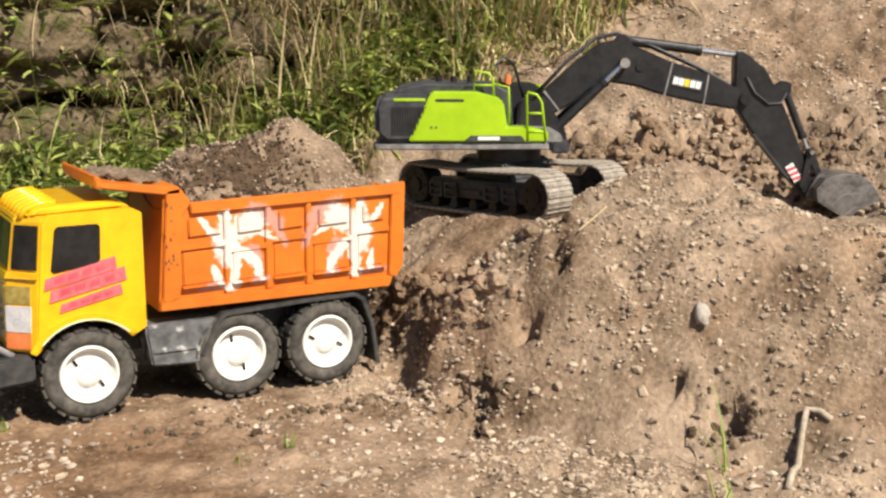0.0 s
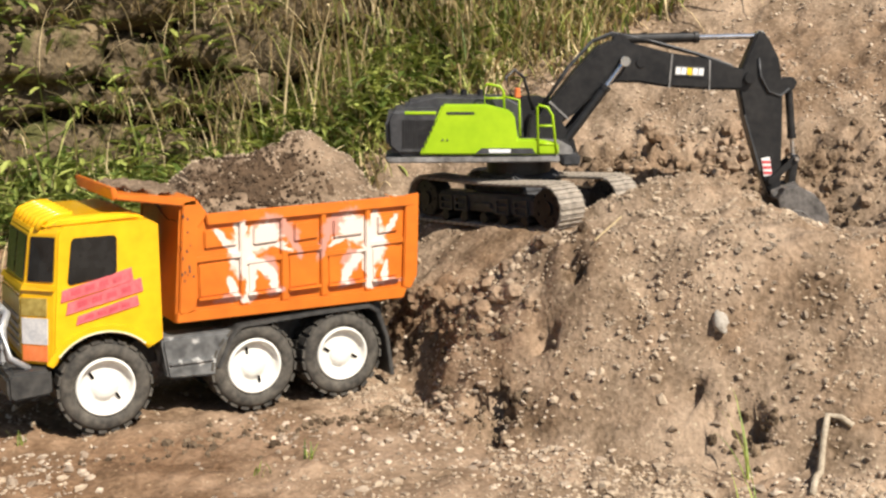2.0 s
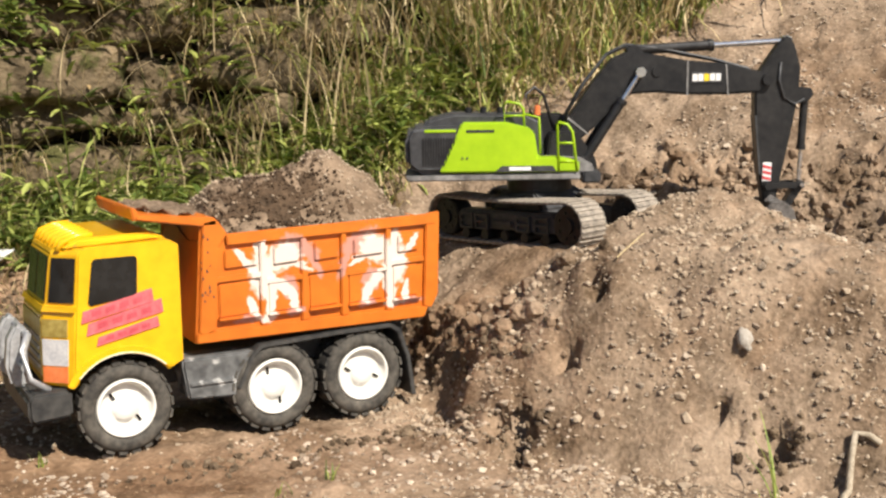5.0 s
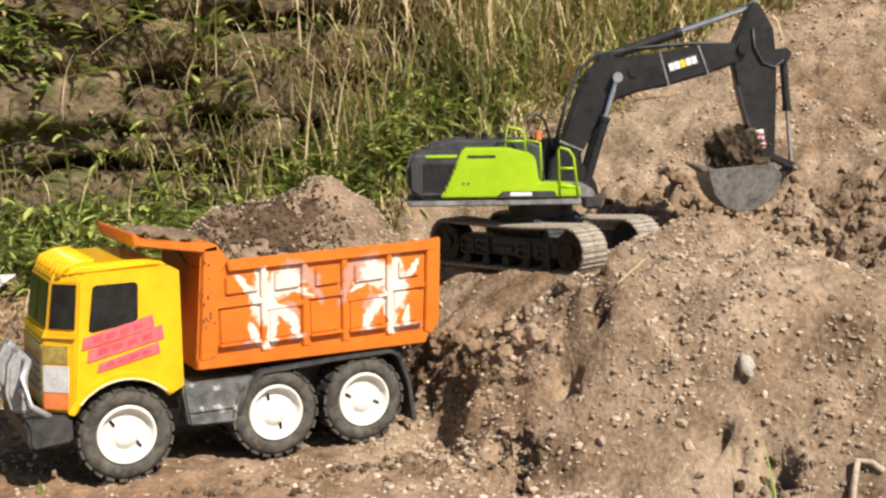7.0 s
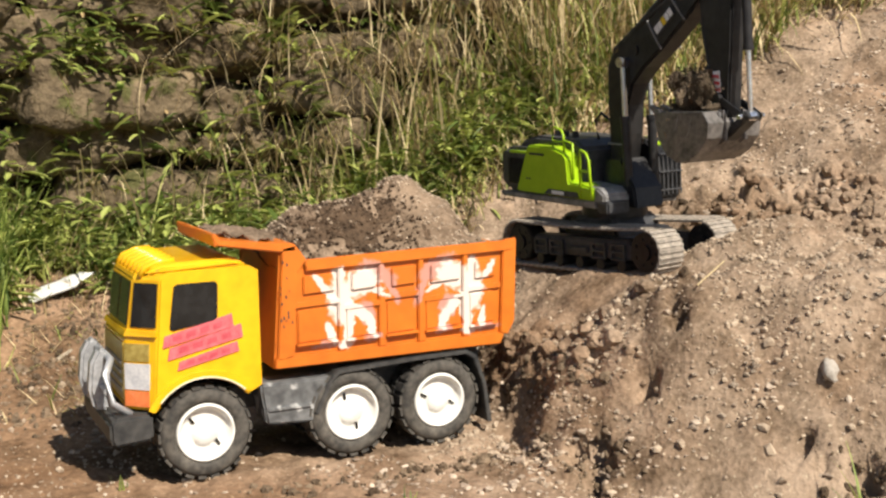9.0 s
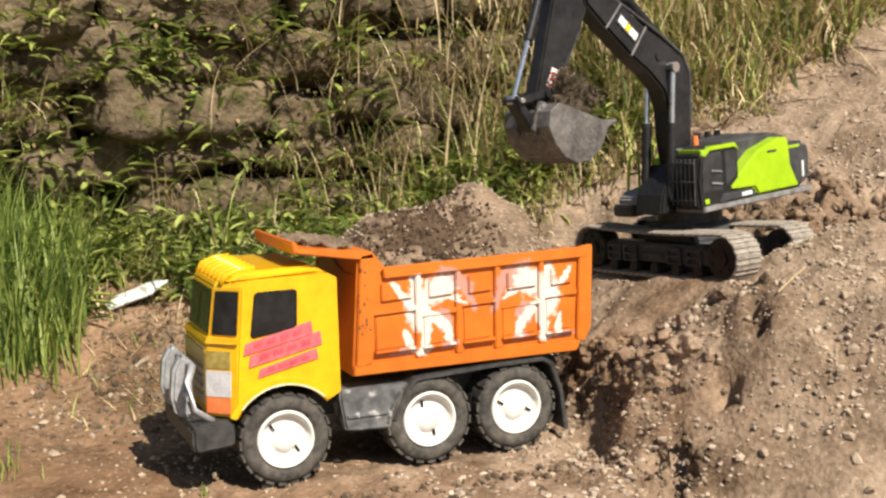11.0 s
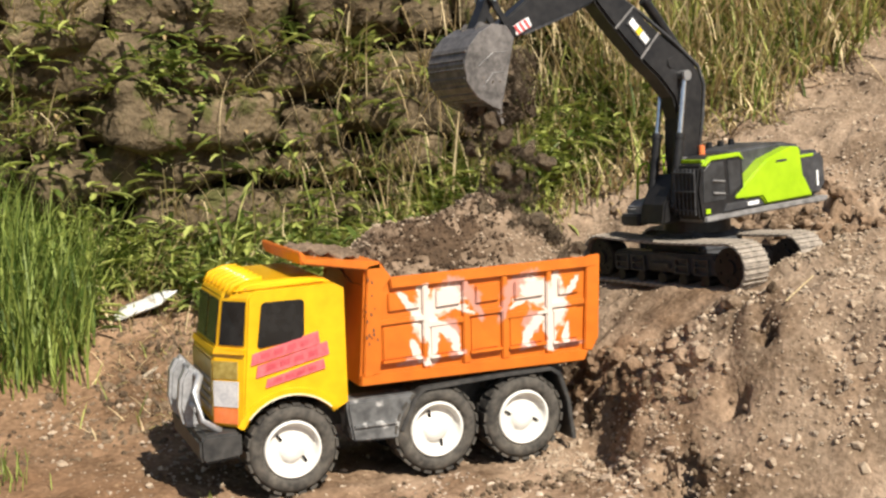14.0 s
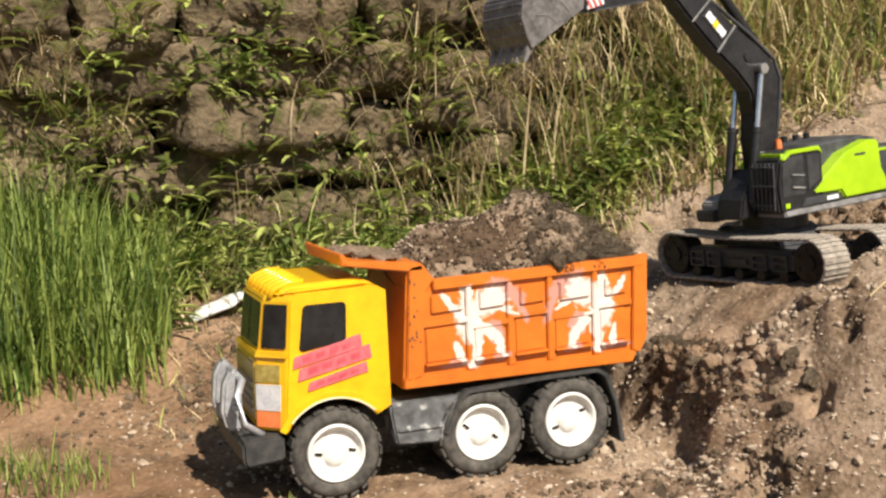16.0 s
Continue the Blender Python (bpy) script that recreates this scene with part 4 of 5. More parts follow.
        for i in range(5):
            xa, xb = xs[i], xs[i + 1]
            lo, hi = (ya - 0.0035, yb) if out < 0 else (ya, yb + 0.0035)
            part("skirt_lip", prism([(xa + 0.004, 0.1625), (xa + 0.004, 0.1665), (xb - 0.006, 0.1675), (xb - 0.006, 0.1635)], lo, hi, 0.001), paint, sd)
        for x in xs[1:5]:
            part("rib", prism([(x - 0.006, 0.150), (x - 0.004, 0.270), (x + 0.004, 0.271), (x + 0.006, 0.150)], ya + 0.0005, yb, 0.0015), paint, sd)
        if out < 0:
            random.seed(9)
            for _ in range(16):
                x, z = random.uniform(0.106, 0.124), random.uniform(0.19, 0.298)
                part("chip", prism([(x, z), (x + random.uniform(0.0008, 0.002), z + random.uniform(0.001, 0.006)), (x + 0.003, z)], -0.0008, 0.0005, 0), CHASSIS, sd, "dark paint chip")
    part("headboard", prism([(0.097, 0.136), (0.112, 0.300), (0.118, 0.300), (0.104, 0.136)], 0.012, W - 0.012, 0.001), ORANGE, t, "orange bed headboard")
    part("visor", prism([(0.024, 0.3065), (0.024, 0.314), (0.120, 0.304), (0.132, 0.302), (0.132, 0.292), (0.110, 0.292)], 0.0, W, 0.002), ORANGE, t, "orange visor plate over the cab")
    part("visor_lip", prism([(0.022, 0.305), (0.018, 0.322), (0.025, 0.323), (0.029, 0.312)], 0.0, W, 0.0015), ORANGE, t)
    part("tailgate", prism([(0.452, 0.150), (0.458, 0.276), (0.465, 0.276), (0.460, 0.160)], 0.012, W - 0.012, 0.001), ORANGE, t, "orange tailgate")
    # axles and wheels
    for x in (0.0, 0.206, 0.34):
        part("axle", rod((x, 0.03, R_WHEEL), (x, W - 0.03, R_WHEEL), 0.008, 12), CHASSIS, t)
    wheels = []
    meshes = None
    for x in (0.0, 0.206, 0.34):
        for near in (True, False):
            if meshes is None:
                ty, lug, rm, sl = wheel_mesh_parts()
                hub = part("wheel", ty, TYRE, t, "black rubber tyre with white rim", smooth=True)
                kids = [part("tread", lug, TYRE, hub), part("rim", rm, RIM, hub, "white plastic rim", smooth=True)] + [part("slot", s, BLACK_PANE, hub, "dark rim slot") for s in sl]
                meshes = (hub.data, [(k.name.split(".")[0], k.data) for k in kids])
            else:
                hub = new("wheel", meshes[0])
                hub.parent = t
                hub["label"] = "black rubber tyre with white rim"
                for nm, me in meshes[1]:
                    k = new(nm, me)
                    k.parent = hub
            spin = {0.0: 15, 0.206: 40, 0.34: -10}[x]
            wheels.append((hub, x, near, spin))
    return t, wheels


TRUCK, WHEELS = build_truck()


def build_load():
    xs, ys = np.linspace(0.108, 0.456, 70), np.linspace(0.013, TRUCK_W - 0.013, 38)
    bm = bmesh.new()
    rows = []
    for y in ys:
        row = []
        for x in xs:
            edge = min((x - 0.108) / 0.05, (0.456 - x) / 0.05, (y - 0.013) / 0.035, (TRUCK_W - 0.013 - y) / 0.03, 1)
            r = math.hypot((x - 0.335) / 0.15, (y - 0.125) / 0.10)
            q = math.hypot((x - 0.19) / 0.11, (y - 0.125) / 0.085)
            z = 0.270 + 0.010 * edge + 0.088 * (math.sqrt(max(0, 1 - r) ** 2 + 0.02) - 0.1414 if r < 1 else 0) * 1.13 * max(edge, 0.15) + 0.05 * max(0, 1 - q) + 0.014 * max(0, edge)
            p = Vector((x, y, z))
            z += noise.noise(p * 40) * 0.006 + noise.noise(p * 110) * 0.004 + noise.noise(p * 14) * 0.006
            row.append(bm.verts.new((x, y, z)))
        rows.append(row)
    tops = [[v.co.z for v in row] for row in rows]
    low = [[bm.verts.new((v.co.x, v.co.y, 0.149)) for v in row] for row in (rows[0], rows[-1])]
    for a, b in zip(rows, rows[1:]):
        for i in range(len(a) - 1):
            bm.faces.new((a[i], a[i + 1], b[i + 1], b[i]))
    for top, bot in ((rows[0], low[0]), (rows[-1], low[1])):
        for i in range(len(top) - 1):
            bm.faces.new((top[i], top[i + 1], bot[i + 1], bot[i]))
    bmesh.ops.recalc_face_normals(bm, faces=bm.faces)
    ob = obj_from("soil_load", bm, LOAD_SOIL, smooth=True)
    tagged(ob, "heaped load of grey-brown soil filling the truck bed", "soil heap")
    crumbs = bmesh.new()
    random.seed(14)
    stones = bmesh.new()
    for i in range(2200):
        j, k = random.randrange(1, len(ys) - 1), random.randrange(1, len(xs) - 1)
        x, y = xs[k], ys[j]
        dark = math.hypot((x - 0.235) / 0.110, (y - 0.066) / 0.062) < 1.0
        s = 0.0010 + 0.0028 * random.random() ** 2
        z = tops[j][k] + (0.003 if dark else 0)
        bmesh.ops.create_icosphere(crumbs if dark and random.random() < 0.85 else stones, subdivisions=1, radius=s, matrix=pose(x, y, z + s * 0.2, random.uniform(0, 90), 0, random.uniform(0, 360)) @ Matrix.Diagonal((1, random.uniform(0.6, 1), random.uniform(0.5, 0.9), 1)))
    tagged(part("crumb_layer", crumbs, WET_SOIL, ob, "dark moist crumbs"), kind="stuff")
    tagged(part("pebble_layer", stones, PEBBLE, ob, "small tan pebbles"), kind="stuff")
    # the dark moist patch and the soil on the visor
    bm = bmesh.new()
    at = {}
    for j in range(len(ys)):
        for k in range(len(xs)):
            x, y = xs[k], ys[j]
            d = math.hypot((x - 0.235) / 0.110, (y - 0.066) / 0.062) + 0.7 * noise.noise(Vector((x * 45, y * 45, 2))) + 0.5 * noise.noise(Vector((x * 120, y * 120, 6)))
            if d < 0.85:
                at[j, k] = bm.verts.new((x, y, tops[j][k] + 0.0012 + 0.006 * abs(noise.noise(Vector((x * 130, y * 130, 5))))))
    for j, k in at:
        q = [(j, k), (j, k + 1), (j + 1, k + 1), (j + 1, k)]
        if all(c in at for c in q):
            bm.faces.new([at[c] for c in q])
    part("moist_patch", bm, WET_SOIL, ob, "dark moist soil patch")
    bm = lump(1.0, 0.35, 0.5, 5, 17)
    for v in bm.verts:
        v.co += Vector((0.10 * noise.noise(v.co * 4), 0.10 * noise.noise(v.co * 4 + Vector((5, 0, 0))), 0.40 * noise.noise(v.co * 5) + 0.35 * noise.noise(v.co * 12)))
    bm.transform(pose(0.082, 0.108, 0.309, 0, 6, 0) @ Matrix.Diagonal((0.050, 0.078, 0.013, 1)))
    part("visor_soil", bm, LOAD_SOIL, ob, "thin soil on the visor", smooth=True)
    return ob


HEAP = build_load()


# ---- toy excavator ----
PIVOT = (0.768, 0.186, 0.212)
EX_BASE = Matrix.Translation(PIVOT) @ Matrix.Rotation(radians(-2.1), 4, Vector((0.62, 0.78, 0)).normalized())
TRACK_TURN = -78
FOOT = (0.0282, 0.1445)
L_BOOM = 0.3746
PIN_C = (0.1719, 0.0783)
STICK_TOP = (-0.066, 0.032)
STICK_CYL = (0.176, 0.116)
BUCKET_CYL = (0.022, 0.070)
ROCK = (0.180, 0.012)
PIN_K = (0.205, 0.016)
LUG = (-0.0036, 0.031)
ROCKER, LINK = 0.056, 0.050


def striped_plate(parent, u, w, side, half):
    y0, y1 = (-half - 0.0014, -half + 0.001) if side < 0 else (half - 0.001, half + 0.0014)
    pl = part("warning_plate", block(u - 0.016, u + 0.016, y0, y1, w - 0.0075, w + 0.0075, 0.0004), LABEL_WHITE, parent, "white plate with red stripes")
    for k in range(3):
        a = u - 0.012 + k * 0.0095
        ya, yb = (y0 - 0.0006, y0 + 0.0004) if side < 0 else (y1 - 0.0004, y1 + 0.0006)
        part("stripe", prism([(a, w - 0.0070), (a + 0.0048, w - 0.0070), (a + 0.0078, w + 0.0070), (a + 0.003, w + 0.0070)], ya, yb, 0), RED, pl, "red stripe")


def build_track(ex, side):
    """One crawler: a belt of shoes round sprocket, idler and rollers. Its own space runs along x."""
    y = 0.068 * side
    half, r, cz = 0.146, 0.036, 0.0300
    tr = part("track_frame", prism([(-0.115, 0.014), (-0.126, 0.033), (-0.11, 0.046), (0.11, 0.046), (0.126, 0.033), (0.115, 0.014)], y - 0.016, y + 0.016, 0.003), BODY_DARK, ex, "black track frame")
    tr.matrix_basis = pose(0, 0, 0, 0, 0, TRACK_TURN)
    for k in range(5):
        part("roller", rod((-0.096 + 0.048 * k, y - 0.020, 0.0045), (-0.096 + 0.048 * k, y + 0.020, 0.0045), 0.0095, 16, w=0.001), ARM_BLACK, tr, "black track roller")
    for x, nm in ((-half, "sprocket"), (half, "idler")):
        bm = rod((x, y - 0.019, cz), (x, y + 0.019, cz), 0.0315, 24, w=0.002)
        rod((x, y - 0.023, cz), (x, y + 0.023, cz), 0.013, 16, bm=bm)
        for k in range(7):
            a = k * math.tau / 7
            rod((x + 0.021 * math.cos(a), y - 0.021, cz + 0.021 * math.sin(a)), (x + 0.021 * math.cos(a), y + 0.021, cz + 0.021 * math.sin(a)), 0.003, 8, bm=bm)
        part(nm, bm, ARM_BLACK, tr, "black toothed " + nm)
    ya, yb = (y - 0.0215, y - 0.016) if side < 0 else (y + 0.016, y + 0.0215)
    for x in (-0.093, -0.055, 0.045, 0.088):
        bm = block(x - 0.016, x + 0.016, ya, yb, 0.013, 0.017, 0.0008, 1)
        for x0, x1, z0, z1 in ((x - 0.016, x + 0.016, 0.036, 0.040), (x - 0.016, x - 0.012, 0.017, 0.036), (x + 0.012, x + 0.016, 0.017, 0.036), (x - 0.012, x + 0.012, 0.025, 0.028)):
            bmesh.ops.create_cube(bm, size=1, matrix=Matrix.LocRotScale(((x0 + x1) / 2, (ya + yb) / 2, (z0 + z1) / 2), None, (x1 - x0, yb - ya, z1 - z0)))
        part("guard", bm, CHASSIS, tr, "black moulded guard frame")
    part("step_bar", block(-0.028, 0.020, ya, yb, 0.020, 0.031, 0.002), CHASSIS, tr, "black side step")
    # shoes round the loop
    straight, bend = 2 * half, math.pi * r
    total = 2 * straight + 2 * bend
    n = 52
    shoe = block(-0.0086, 0.0086, -0.028, 0.028, -0.001, 0.0030, 0.0008, 1)
    for dx in (-0.004, 0.0045):
        bmesh.ops.create_cube(shoe, size=1, matrix=Matrix.Translation((dx, 0, 0.0038)) @ Matrix.Diagonal((0.0018, 0.055, 0.0026, 1)))
    first = None
    for k in range(n):
        s = (k + 0.5) / n * total
        if s < straight:
            p, a = (-half + s, cz + r), 0
        elif s < straight + bend:
            q = (s - straight) / r
            p, a = (half + r * math.sin(q), cz + r * math.cos(q)), q
        elif s < 2 * straight + bend:
            p, a = (half - (s - straight - bend), cz - r), math.pi
        else:
            q = (s - 2 * straight - bend) / r
            p, a = (-half - r * math.sin(q), cz - r * math.cos(q)), math.pi + q
        if first is None:
            ob = part("track_shoe", shoe, TRACK_SHOE, tr, "dusty grey track shoe")
            first = ob.data
        else:
            ob = new("track_shoe", first)
            ob.parent = tr
        sag = -0.004 * math.sin(min(max((p[0] + half) / straight, 0), 1) * math.pi) if a == 0 else 0
        ob.matrix_basis = pose(p[0], y, p[1] + sag, 0, math.degrees(a), 0)
    return tr


def build_excavator():
    ex = thing("toy_excavator", EX_BASE, "lime green and black toy crawler excavator on a soil mound", "toy excavator")
    for side in (-1, 1):
        build_track(ex, side)
    uc = part("undercarriage", prism([(-0.055, 0.016), (-0.06, 0.045), (-0.04, 0.078), (0.04, 0.078), (0.06, 0.045), (0.055, 0.016)], -0.055, 0.055, 0.004), BODY_DARK, ex, "black cross-shaped undercarriage")
    uc.matrix_basis = pose(0, 0, 0, 0, 0, TRACK_TURN)
    part("slew_ring", rod((0, 0, 0.074), (0, 0, 0.100), 0.055, 32, w=0.002), ARM_BLACK, uc, "black slewing ring")
    # house, keyed about the slewing axis
    hs = part("house", prism([(-0.228, 0.097), (-0.232, 0.106), (0.056, 0.110), (0.056, 0.098)], -0.085, 0.085, 0.002), DECK_GREY, ex, "grey deck plate of the upper body")
    part("counterweight", prism([(-0.202, 0.108), (-0.220, 0.122), (-0.222, 0.170), (-0.212, 0.186), (-0.130, 0.188), (-0.120, 0.108)], -0.084, 0.084, 0.008, 3), BODY_DARK, hs, "black rounded counterweight")
    part("engine_hood", prism([(-0.195, 0.180), (-0.185, 0.197), (-0.14, 0.207), (-0.02, 0.205), (0.005, 0.192), (0.01, 0.11), (-0.14, 0.11)], -0.062, 0.062, 0.005, 3), BODY_DARK, hs, "dark grey engine hood")
    for x in (-0.115, -0.09, -0.062):
        part("hood_cap", rod((x, -0.03, 0.204), (x, -0.03, 0.216), 0.006, 12, w=0.001), ARM_BLACK, hs, "black exhaust cap")
    cover = part("side_cover", prism([(-0.166, 0.1105), (-0.128, 0.193), (-0.056, 0.193), (-0.020, 0.184), (-0.010, 0.176), (-0.004, 0.136), (0.030, 0.136), (0.064, 0.130), (0.064, 0.1105)], -0.0875, -0.055, 0.003, 2), LIME, hs, "lime green side cover")
    part("grab_slot", block(-0.122, -0.075, -0.0885, -0.084, 0.176, 0.181, 0.001), BODY_DARK, cover, "dark grab recess")
    part("name_panel", prism([(-0.075, 0.112), (-0.064, 0.1215), (0.020, 0.1215), (0.026, 0.112)], -0.0890, -0.086, 0.0005), BODY_DARK, cover, "black name panel")
    part("name_bar", block(-0.052, -0.016, -0.0896, -0.0886, 0.1138, 0.1200, 0.0004), LABEL_WHITE, cover, "white plain logo bar")
    for x in (-0.128, -0.120):
        part("catch", rod((x, -0.089, 0.135), (x, -0.086, 0.135), 0.0018, 8), BODY_DARK, cover)
    for i in range(14):
        part("vent_slat", block(-0.193 + i * 0.0042, -0.1908 + i * 0.0042, -0.0858, -0.082, 0.122, 0.168 - 0.0 * i, 0.0004), ARM_BLACK, hs)
    part("lime_strip", block(-0.190, -0.138, -0.0853, -0.080, 0.1765, 0.1815, 0.001), LIME, hs, "lime green strip")
    part("lime_strip", block(-0.190, -0.150, 0.080, 0.0853, 0.1765, 0.1815, 0.001), LIME, hs, "lime green strip")
    # left side
    lc = part("side_cover", prism([(-0.182, 0.1105), (-0.160, 0.150), (-0.156, 0.196), (-0.136, 0.199), (-0.075, 0.184), (0.002, 0.134), (0.002, 0.126), (-0.060, 0.124), (-0.070, 0.1105)], 0.055, 0.0875, 0.003, 2), LIME, hs, "lime green pointed side cover")
    part("grab_slot", block(-0.122, -0.096, 0.084, 0.0888, 0.176, 0.180, 0.001), BODY_DARK, lc, "dark grab recess")
    part("name_panel", prism([(-0.064, 0.111), (-0.055, 0.123), (0.02, 0.123), (0.03, 0.111)], 0.080, 0.0872, 0.0005), BODY_DARK, hs, "black name panel")
    part("name_bar", block(-0.052, -0.026, 0.0868, 0.0880, 0.1135, 0.1200, 0.0004), LABEL_WHITE, hs, "white plain logo bar")
    part("name_bar", block(-0.199, -0.194, 0.0835, 0.0852, 0.125, 0.152, 0.0004), LABEL_WHITE, hs, "white plain logo bar")
    part("lamp_square", block(0.056, 0.066, 0.0855, 0.0872, 0.112, 0.120, 0.0004), LIME, hs, "small lime square")
    # cab with pillars, panes and guard bars
    cab = part("cab", prism([(-0.024, 0.110), (-0.026, 0.196), (-0.018, 0.203), (0.050, 0.203), (0.072, 0.188), (0.080, 0.150), (0.076, 0.104)], 0.030, 0.085, 0.004, 2), ARM_BLACK, hs, "black operator cab")
    part("cab_pane", prism([(-0.016, 0.150), (-0.016, 0.190), (0.012, 0.192), (0.012, 0.135)], 0.0842, 0.0862, 0.0006), GLASS_DARK, cab, "smoked side pane")
    part("cab_pane", prism([(0.020, 0.130), (0.020, 0.193), (0.048, 0.193), (0.066, 0.180), (0.070, 0.130)], 0.0842, 0.0862, 0.0006), GLASS_DARK, cab, "smoked door pane")
    part("roof_band", prism([(-0.024, 0.190), (-0.016, 0.203), (0.050, 0.203), (0.066, 0.190), (0.062, 0.187), (0.048, 0.196), (-0.012, 0.196)], 0.080, 0.0878, 0.001), LIME, cab, "lime green roof band")
    part("roof_band", block(0.055, 0.064, 0.034, 0.082, 0.193, 0.199, 0.001), LIME, cab, "lime green roof band")
    for k in range(6):
        part("guard_bar", rod((0.083, 0.035 + k * 0.009, 0.112), (0.079, 0.035 + k * 0.009, 0.186), 0.0016, 6), BODY_DARK, cab, "dark window guard bar")
    for z in (0.12, 0.15, 0.18):
        part("guard_bar", rod((0.083, 0.033, z), (0.083, 0.082, z), 0.0016, 6), BODY_DARK, cab, "dark window guard bar")
    for z in (0.140, 0.160):
        part("grab_bar", rod((0.022, 0.0875, z), (0.048, 0.0875, z + 0.004), 0.0018, 6), DECK_GREY, cab, "grey grab bar")
    # right front: tool box, steps and lime rails
    part("tool_box", prism([(-0.005, 0.110), (-0.005, 0.136), (0.070, 0.132), (0.088, 0.122), (0.088, 0.108)], -0.084, -0.030, 0.003), DECK_GREY, hs, "dusty grey tool box")
    part("front_step", block(0.070, 0.100, -0.086, -0.040, 0.092, 0.112, 0.003), BODY_DARK, hs, "black front step box")
    rail = pipe([(0.060, -0.087, 0.112), (0.052, -0.087, 0.176), (0.044, -0.087, 0.188), (0.030, -0.087, 0.192), (0.027, -0.087, 0.188), (0.030, -0.087, 0.112)], 0.0023, 8)
    for z in (0.128, 0.158):
        pipe([(0.030, -0.087, z), (0.056, -0.087, z)], 0.002, 8, rail)
    part("ladder_rail", rail, LIME, hs, "lime green ladder rail", smooth=True)
    rail = pipe([(-0.058, -0.080, 0.190), (-0.060, -0.080, 0.220), (-0.054, -0.080, 0.226), (-0.034, -0.080, 0.222), (-0.028, -0.080, 0.214), (-0.026, -0.080, 0.185)], 0.0021, 8)
    pipe([(-0.026, -0.080, 0.205), (-0.002, -0.080, 0.200), (0.000, -0.080, 0.140)], 0.0021, 8, rail)
    pipe([(-0.059, -0.080, 0.203), (-0.026, -0.080, 0.203)], 0.0018, 8, rail)
    part("hand_rail", rail, LIME, hs, "lime green hand rail", smooth=True)
    part("cable_loop", pipe([(-0.010, -0.02, 0.204), (-0.018, -0.02, 0.236), (-0.004, -0.018, 0.248), (0.012, -0.012, 0.236), (0.022, -0.006, 0.205), (0.030, 0.0, 0.180)], 0.0028, 8), ARM_BLACK, hs, "black hose loop", smooth=True)
    part("beacon", rod((0.005, 0.022, 0.200), (0.005, 0.022, 0.217), 0.006, 12, 0.005, w=0.001), AMBER, hs, "small amber beacon")
    part("boom_bracket", prism([(0.0, 0.100), (0.012, 0.172), (0.055, 0.176), (0.088, 0.130), (0.095, 0.098)], -0.032, 0.026, 0.003), ARM_BLACK, hs, "black boom bracket")

    for kid in hs.children:
        if kid.name.split(".")[0] != "boom_bracket":
            kid.location.x = -0.010
    # boom
    bo = part("boom", prism([(-0.014, -0.014), (0.0, -0.018), (0.075, 0.014), (0.115, 0.038), (0.150, 0.047), (0.190, 0.037), (0.2335, 0.019), (0.30, -0.002), (0.355, -0.016), (0.372, -0.012), (0.378, 0.004), (0.366, 0.018),
                               (0.31, 0.050), (0.2525, 0.0735), (0.195, 0.104), (0.161, 0.117), (0.135, 0.114), (0.095, 0.088), (0.01, 0.022), (-0.010, 0.014)], -0.019, 0.019, 0.004, 2), ARM_BLACK, ex, "satin black gooseneck boom")
    for s in (-1, 1):
        y0, y1 = (-0.0205, -0.0185) if s < 0 else (0.0185, 0.0205)
        part("weld_seam", prism([(0.058, 0.006), (0.062, 0.004), (0.036, 0.044), (0.033, 0.042)], y0, y1, 0), DECK_GREY, bo, "pale seam")
        part("weld_seam", prism([(0.236, 0.018), (0.239, 0.017), (0.256, 0.071), (0.253, 0.072)], y0, y1, 0), DECK_GREY, bo, "pale seam")
        part("weld_seam", prism([(0.302, -0.003), (0.3045, -0.004), (0.316, 0.046), (0.3135, 0.047)], y0, y1, 0), DECK_GREY, bo, "pale seam")
        ang = -0.29
        def on(u, w):
            return (0.276 + u * math.cos(ang) - w * math.sin(ang), 0.036 + u * math.sin(ang) + w * math.cos(ang))
        lab = part("logo_plate", prism([on(-0.025, -0.009), on(0.027, -0.009), on(0.027, 0.009), on(-0.025, 0.009)], y0 * 1.02, y1 * 1.02, 0), BODY_DARK, bo, "plain logo plate")
        yo, yi = (y0 * 1.05, y0) if s < 0 else (y1, y1 * 1.05)
        for k in range(5):
            part("logo_bar", prism([on(-0.023 + k * 0.0098, -0.006), on(-0.0145 + k * 0.0098, -0.006), on(-0.0145 + k * 0.0098, 0.006), on(-0.023 + k * 0.0098, 0.006)], yo, yi, 0), LABEL_YELLOW if k == 2 else LABEL_WHITE, lab, "plain logo bar")
        part("pin_boss", rod((PIN_C[0], 0.016 * s, PIN_C[1]), (PIN_C[0], 0.031 * s, PIN_C[1]), 0.0085, 16, w=0.001), ARM_BLACK, bo, "cylinder pin boss")
        part("pin_boss", rod((0.200, 0.016 * s, 0.070), (0.200, 0.0215 * s, 0.070), 0.009, 16, w=0.001), ARM_BLACK, bo, "round boss")
        part("elbow_pin", rod((L_BOOM, 0.012 * s, 0), (L_BOOM, 0.0245 * s, 0), 0.010, 16, w=0.001), ARM_BLACK, bo, "elbow pin")
    part("hose", pipe([(0.02, 0.010, 0.034), (0.08, 0.010, 0.088), (0.13, 0.010, 0.122), (0.165, 0.010, 0.126), (0.22, 0.010, 0.102), (0.30, 0.010, 0.060), (0.352, 0.010, 0.028), (0.366, 0.010, 0.008)], 0.003, 8), BODY_DARK, bo, "black hydraulic hose", smooth=True)
